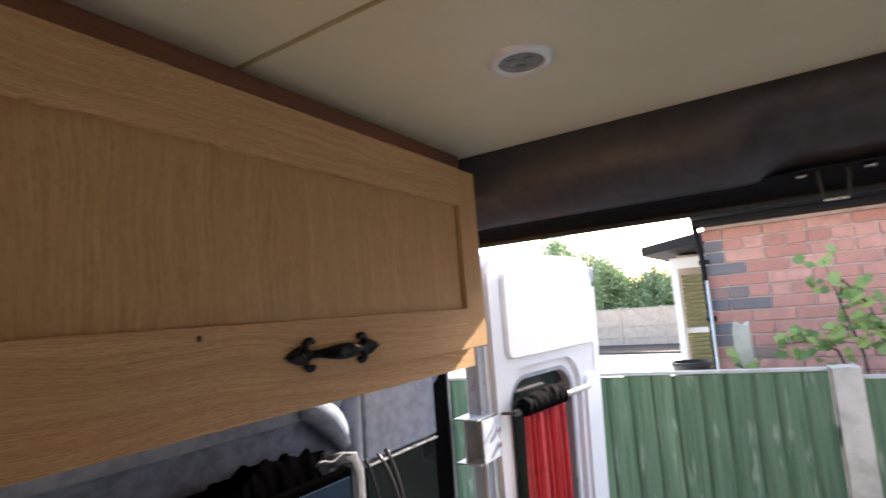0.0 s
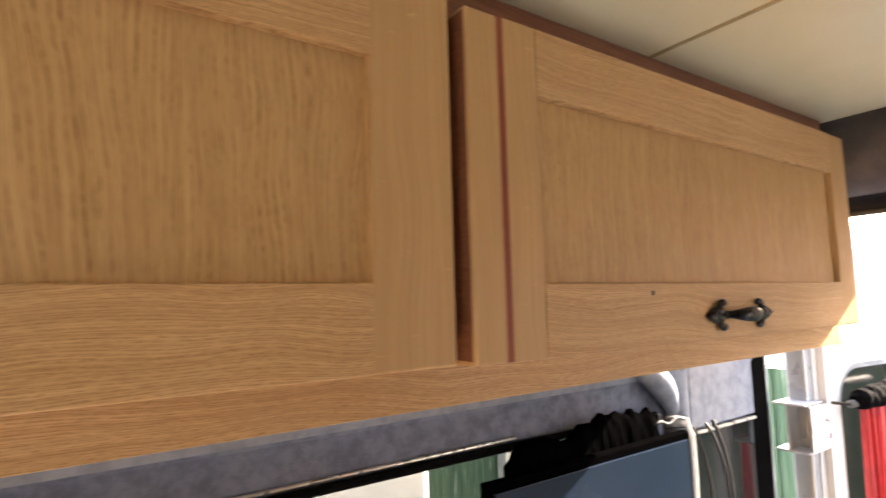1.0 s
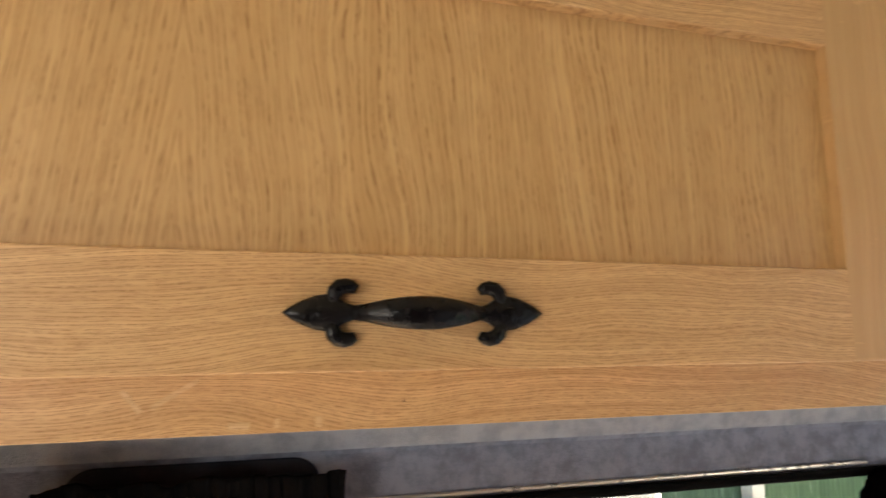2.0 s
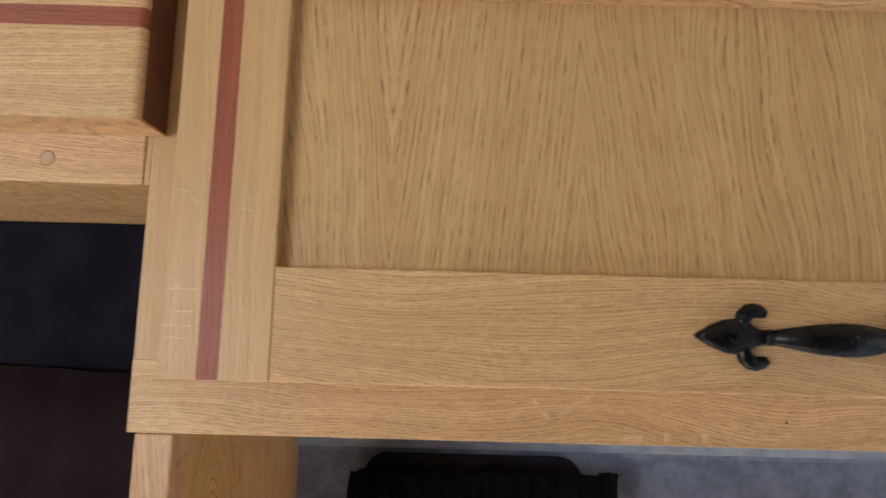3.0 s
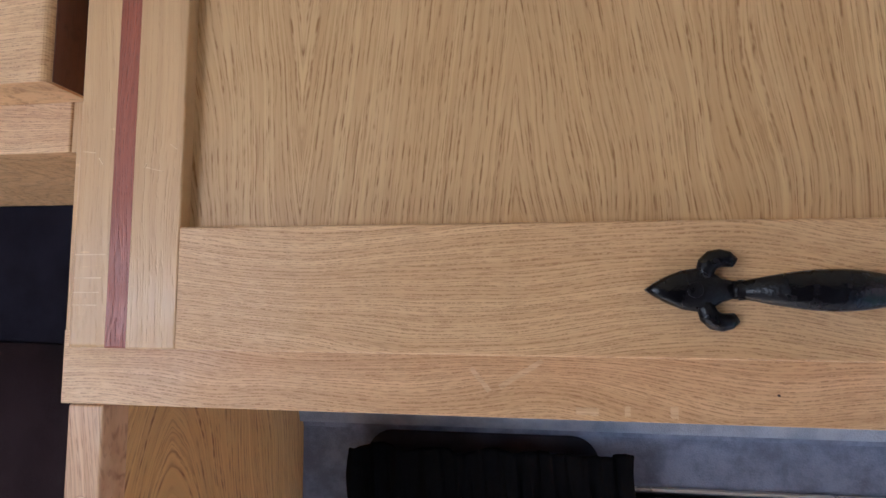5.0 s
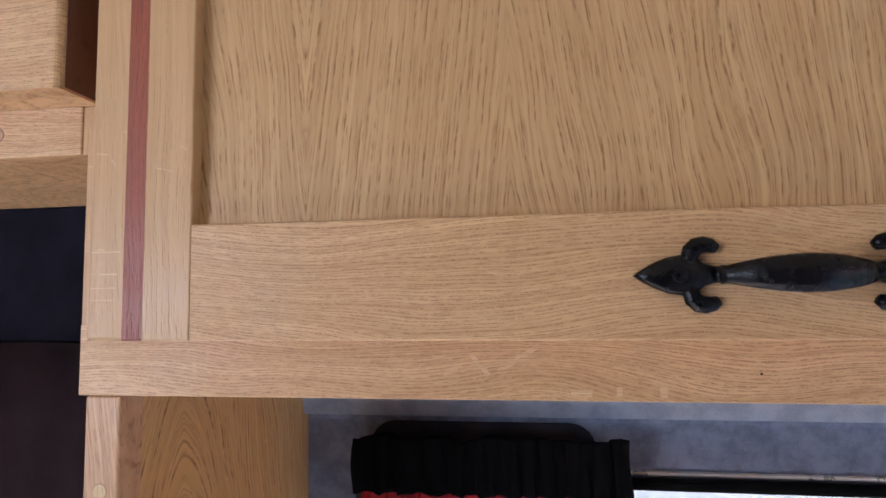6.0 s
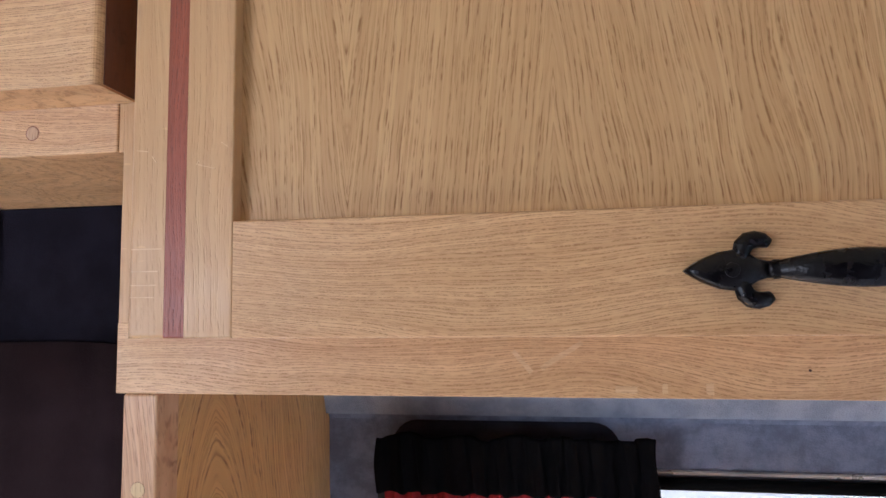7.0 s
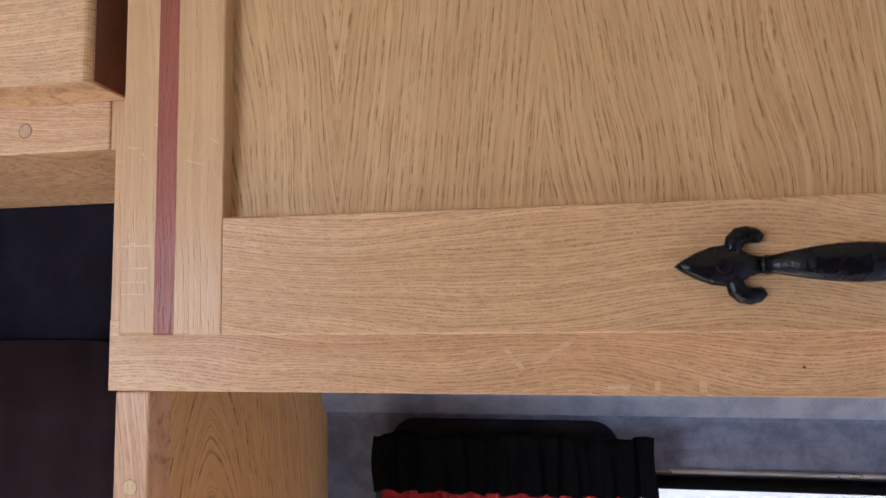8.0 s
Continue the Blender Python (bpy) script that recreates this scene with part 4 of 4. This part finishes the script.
def fence_post(label, m, w, z1, jag):
    p = thing("fence_post", label, "post", m.translation)
    bm = bmesh.new()
    bmesh.ops.create_cube(bm, size=1.0)
    bmesh.ops.subdivide_edges(bm, edges=bm.edges[:], cuts=3, use_grid_fill=True)
    rnd = random.Random(int(w * 1000))
    for v in bm.verts:
        top = v.co.z > 0.45
        v.co = Vector((v.co.x * w, v.co.y * w, GROUND + (v.co.z + 0.5) * (z1 - GROUND)))
        if top:
            v.co.z += rnd.uniform(-jag, jag)
        v.co.x += rnd.uniform(-0.002, 0.002)
    part("post", turned(bm, m), post_mat, p)


fence_post("weathered grey timber fence post", FENCE @ pose(0, 0.0, 0), 0.098, 1.205, 0.004)
fence_post("old crumbling concrete garden post", pose(4.2, -0.25, 0), 0.085, 1.35, 0.03)


# brick house
HX, HY, EAVE = 4.60, -0.075, 1.985
house = thing("house", "red brick bungalow with black fascia and bay window", "house", (HX + 2, HY - 2, GROUND))
part("wall", box(HX + 0.008, HX + 3.3, HY - 4.5, HY - 0.008, GROUND, EAVE), mortar, house, "mortar bed of the brick wall")
part("fascia", box(HX - 0.16, HX - 0.13, HY - 4.6, HY + 0.04, EAVE - 0.02, EAVE + 0.14, 0.004), slate, house, "black fascia board")
part("soffit", box(HX - 0.13, HX + 0.02, HY - 4.6, HY + 0.04, EAVE - 0.02, EAVE + 0.0, 0.002), slate, house)
part("gutter", sweep([(HX - 0.20, HY + 0.035, EAVE + 0.06), (HX - 0.20, HY - 2, EAVE + 0.06), (HX - 0.20, HY - 4.6, EAVE + 0.06)], 0.05, 12), slate, house, "black plastic gutter", True)
bm = bmesh.new()
vs = [bm.verts.new(p) for p in ((HX - 0.18, HY - 0.005, EAVE + 0.1), (HX - 0.18, HY - 4.6, EAVE + 0.1), (HX + 3.3, HY - 4.6, EAVE + 1.9), (HX + 3.3, HY - 0.005, EAVE + 1.9), (HX + 3.3, HY - 0.005, EAVE + 0.1), (HX + 3.3, HY - 4.6, EAVE + 0.1))]
for f in ((0, 1, 2, 3), (0, 3, 4), (1, 5, 2), (2, 5, 4, 3), (0, 4, 5, 1)):
    bm.faces.new([vs[k] for k in f])
part("roof", bm, slate, house, "dark slate roof")
part("downpipe", sweep([(HX - 0.10, HY + 0.030, EAVE), (HX - 0.08, HY + 0.024, EAVE - 0.10), (HX - 0.03, HY + 0.014, EAVE - 0.24), (HX - 0.03, HY + 0.012, 0.8), (HX - 0.03, HY + 0.012, GROUND)], 0.017, 12), slate, house, "black rainwater downpipe", True)
part("pipe", sweep([(HX - 0.06, HY + 0.002, 1.62), (HX - 0.06, HY + 0.004, 0.9), (HX - 0.06, HY + 0.004, GROUND)], 0.008, 10), white_frame, house, "thin pale pipe", True)
for z in (EAVE - 0.26, EAVE - 0.62, 0.95):
    part("pipe_bracket", box(HX - 0.052, HX - 0.004, HY - 0.022, HY + 0.036, z, z + 0.028, 0.003), slate, house)
# bay beyond the corner
BX = 7.6
part("wall", box(BX, BX + 1.6, HY - 0.5, 0.55, GROUND, 2.0), mortar, house, "rendered bay wall")
bm = bmesh.new()
eave = ((BX - 0.30, 0.88), (6.25, 0.06), (6.25, HY - 0.5), (BX + 1.9, HY - 0.5), (BX + 1.9, 0.88))
low = [bm.verts.new((x, y, 2.02)) for x, y in eave]
lip = [bm.verts.new((x, y, 2.12)) for x, y in eave]
ridge = [bm.verts.new((BX + 0.8 + (x - BX - 0.8) * 0.3, HY - 0.2 + (y - HY + 0.2) * 0.2, 2.16)) for x, y in eave]
for lo, hi in ((low, lip), (lip, ridge)):
    for k in range(5):
        bm.faces.new((lo[k], lo[(k + 1) % 5], hi[(k + 1) % 5], hi[k]))
bm.faces.new(low[::-1])
bm.faces.new(ridge)
bmesh.ops.recalc_face_normals(bm, faces=bm.faces)
part("bay_roof", bm, slate, house, "dark bay roof with deep eaves")
w = part("window", ring_plate(round_rect(-0.10, 0.60, 0.30, 1.96, 0.01), round_rect(0.02, 0.525, 0.42, 1.84, 0.005), 0, 0.10), white_frame, house, "white framed window with olive blinds")
w.matrix_world = pose(BX - 0.11, 0.0, 0, 0, 0, 90)
part("transom", box(BX - 0.10, BX - 0.05, 0.02, 0.525, 1.10, 1.16, 0.004), white_frame, w)
for k in range(28):
    part("slat", box(BX - 0.045, BX - 0.02, 0.02, 0.525, 0.43 + 0.048 * k, 0.43 + 0.048 * k + 0.036), blind_mat, w)

# water butt
wb = thing("water_butt", "black plastic water butt behind the fence", "water butt", (6.77, 0.41, GROUND))
bm = bmesh.new()
prof = [(0.16, GROUND), (0.18, GROUND + 0.1), (0.19, 0.3), (0.18, 0.81), (0.195, 0.82), (0.195, 0.86), (0.175, 0.86), (0.165, 0.83), (0.0, 0.845)]
n = 28
loops = [[bm.verts.new((6.77 + max(r, 0.002) * math.cos(2 * math.pi * k / n), 0.41 + max(r, 0.002) * math.sin(2 * math.pi * k / n), z)) for k in range(n)] for r, z in prof]
for a, b_ in zip(loops, loops[1:]):
    for k in range(n):
        bm.faces.new((a[k], a[(k + 1) % n], b_[(k + 1) % n], b_[k]))
part("barrel", bm, black_plastic, wb, smooth=True)

# far garden fence
ff = thing("garden_fence", "weathered tan panel fence across the yard", "fence", (25.7, 6, GROUND))
FZ = 1.08
for k in range(9):
    y = 0.5 + 1.83 * k
    part("panel", box(25.72, 25.75, y + 0.06, y + 1.77, GROUND + 0.05, FZ), tan_fence, ff)
    part("post", box(25.66, 25.76, y - 0.05, y + 0.05, GROUND, FZ + 0.06, 0.01), tan_fence, ff)
    for z in (GROUND + 0.35, GROUND + 0.85, FZ - 0.05):
        part("rail", box(25.69, 25.719, y + 0.051, y + 1.779, z, z + 0.06, 0.005), post_mat, ff)
setting("soil_strip", box(22.2, 25.65, 0.5, 14.0, GROUND, GROUND + 0.07, 0.02), soil, "bare soil bed along the far fence", "soil")


def leaf_cloud(rnd, centre, radius, count, size):
    """Many small leaves in clumps, uneven and open."""
    verts, faces = [], []
    clumps = [Vector(centre) + Vector((rnd.gauss(0, 0.5) * radius[0], rnd.gauss(0, 0.5) * radius[1], rnd.gauss(0, 0.45) * radius[2])) for _ in range(26)]
    for k in range(count):
        c = clumps[k % len(clumps)] + Vector((rnd.gauss(0, 0.2) * radius[0], rnd.gauss(0, 0.2) * radius[1], rnd.gauss(0, 0.2) * radius[2]))
        q = Euler((rnd.uniform(-0.9, 0.9), rnd.uniform(-0.9, 0.9), rnd.uniform(0, 6.3))).to_matrix()
        s = size * rnd.uniform(0.6, 1.3)
        i = len(verts)
        verts += [c + q @ Vector(p) * s for p in ((-0.5, 0, 0), (0, -0.28, 0.08), (0.5, 0, 0), (0, 0.28, 0.08))]
        faces.append((i, i + 1, i + 2, i + 3))
    return verts, faces


def tree(x, y, height, radius, seed):
    t = thing("tree", "bushy green garden tree behind the far fence", "tree", (x, y, GROUND), group="garden trees")
    rnd = random.Random(seed)
    top = GROUND + height
    bm = sweep([(x, y, GROUND), (x + 0.1, y, GROUND + height * 0.35), (x, y + 0.1, GROUND + height * 0.75)], [0.14, 0.10, 0.03], 8, up=Vector((1, 0, 0)))
    for k in range(6):
        a = rnd.uniform(0, 6.3)
        z = GROUND + height * rnd.uniform(0.3, 0.6)
        sweep([(x, y, z), (x + 0.6 * radius * math.cos(a), y + 0.6 * radius * math.sin(a), z + 0.25 * height)], [0.05, 0.015], 6, bm, up=Vector((1, 0, 0.3)))
    part("trunk", bm, bark, t)
    v, f = leaf_cloud(rnd, (x, y, GROUND + height * 0.56), (radius, radius, height * 0.36), 9000, 0.20)
    me = bpy.data.meshes.new("crown")
    me.from_pydata([tuple(p) for p in v], [], f)
    me.materials.append(leaf_far)
    tagged(under(new("crown", me), t), kind="stuff")


for x, y, h, r, s in ((28.5, 9.8, 6.4, 1.7, 1), (28.2, 7.3, 5.0, 1.5, 2), (28.9, 8.7, 5.7, 1.6, 7), (28.6, 5.4, 3.6, 1.4, 3), (28.5, 3.9, 3.3, 1.4, 4), (29.5, 12.4, 5.2, 2.2, 5), (30.0, 1.8, 2.8, 1.4, 6)):
    tree(x, y, h, r, s)


ap = thing("aerial_pole", "thin dark pole standing beyond the trees", "pole", (30.5, 5.3, GROUND))
part("pole", sweep([(30.5, 5.3, GROUND), (30.5, 5.3, 2.2), (30.5, 5.3, 3.72)], [0.03, 0.025, 0.018], 8, up=Vector((1, 0, 0))), slate, ap)


# climbing plant between fence and house
def vine():
    p = thing("climbing_plant", "leafy green climbing plant beside the brick wall", "plant", (4.05, -0.75, GROUND))
    rnd = random.Random(12)
    bm = bmesh.new()
    out = [(0.0, -0.5), (0.22, -0.42), (0.5, -0.18), (0.34, 0.0), (0.42, 0.28), (0.16, 0.26), (0.0, 0.55), (-0.16, 0.26), (-0.42, 0.28), (-0.34, 0.0), (-0.5, -0.18), (-0.22, -0.42)]
    vs = [bm.verts.new((a, b_, 0.10 - 0.5 * abs(a) * abs(a))) for a, b_ in out]
    c = bm.verts.new((0, -0.05, 0.06))
    for k in range(len(vs)):
        bm.faces.new((c, vs[k], vs[(k + 1) % len(vs)]))
    me = mesh_of("leaf", bm, leaf_near)
    stems = [[(4.05, -0.80, 0.5), (4.02, -0.76, 1.2), (4.0, -0.70, 1.45), (4.0, -0.66, 1.66)],
             [(4.0, -0.70, 1.45), (3.98, -0.72, 1.56), (3.97, -0.80, 1.44), (3.96, -0.86, 1.25)],
             [(4.05, -0.75, 0.9), (4.0, -0.66, 1.22), (4.0, -0.57, 1.27), (4.0, -0.45, 1.26)],
             [(4.1, -0.4, 0.6), (4.06, -0.34, 1.02), (4.05, -0.22, 1.16)],
             [(4.05, -1.0, 0.5), (3.98, -0.97, 1.0), (3.9, -0.90, 1.36)]]
    for s in stems:
        pts = [Vector(a) for a in s]
        part("stem", sweep(s, [0.008, 0.006, 0.004, 0.002][:len(s)], 6, up=Vector((1, 0, 0))), bark, p, smooth=True)
        for k in range(34):
            f = rnd.uniform(0.35, 1.0) * (len(pts) - 1)
            i = min(int(f), len(pts) - 2)
            at = pts[i].lerp(pts[i + 1], f - i) + Vector((rnd.uniform(-0.05, 0.05), rnd.gauss(0, 0.055), rnd.gauss(0, 0.05)))
            ob = new("leaf", me)
            ob.matrix_world = Matrix.LocRotScale(at, Euler((rnd.uniform(0.3, 1.5), rnd.uniform(-0.6, 0.6), rnd.uniform(-2.4, -0.6))), Vector.Fill(3, rnd.uniform(0.034, 0.075)))
            under(ob, p)


vine()

# pale garden wall and green fence seen through the side window
gw = thing("garden_wall", "pale rendered garden wall beside the van", "wall", (0, 2.6, GROUND))
part("wall", box(-6.0, 2.32, 2.5, 2.7, GROUND, 1.0, 0.01), concrete, gw)
part("coping", box(-6.05, 2.36, 2.46, 2.74, 1.0, 1.06, 0.01), fence_cap, gw)
gf = thing("fence", "green painted side fence beside the van", "fence", (3.4, 2.5, GROUND), group="garden fences")
me = feather_board(0.116, 1.6)
for k in range(19):
    ob = new("board", me)
    ob.matrix_world = pose(2.40 + 0.1 * k, 2.55, GROUND + 0.03, 0, 0, 180) @ pose(-0.1, 0, 0)
    under(ob, gf)
part("post", box(2.91, 3.00, 2.43, 2.518, GROUND, 1.1, 0.006), fence_cap, gf)


# bricks, course by course
def bricks():
    rnd = random.Random(77)
    full, half = 0.217, 0.1045

    def one(w, material):
        return mesh_of("brick", box(0, 0.05, -w, 0, 0, 0.067, 0.004, segs=1), material)
    kinds = {(w, c): one(w, m) for w in (full, half) for c, m in (("r", brick_red), ("b", brick_blue))}
    rest = bmesh.new()
    z, row = GROUND, 0
    while z < EAVE - 0.07:
        y = HY
        first = True
        # English garden bond: a course of headers among the stretchers
        heads = row % 4 == 0
        while y > HY - 3.2:
            w = half if (heads or (first and row % 2)) else full
            near = z > 0.85 and y > HY - 1.75
            if near:
                blue = (first and rnd.random() < 0.55) or (y > HY - 0.32 and rnd.random() < 0.15)
                ob = new("brick", kinds[(w, "b" if blue else "r")])
                ob.matrix_world = pose(HX - 0.004 + rnd.uniform(-0.002, 0.002), y, z, rnd.uniform(-0.3, 0.3))
                under(ob, house)
            else:
                box(HX - 0.004, HX + 0.046, y - w, y, z, z + 0.065, 0.0, rest)
            y -= w + 0.008
            first = False
        z += 0.075
        row += 1
    ob = part("bricks", rest, brick_red, house, "red brickwork")
    tagged(ob, kind="stuff")


bricks()
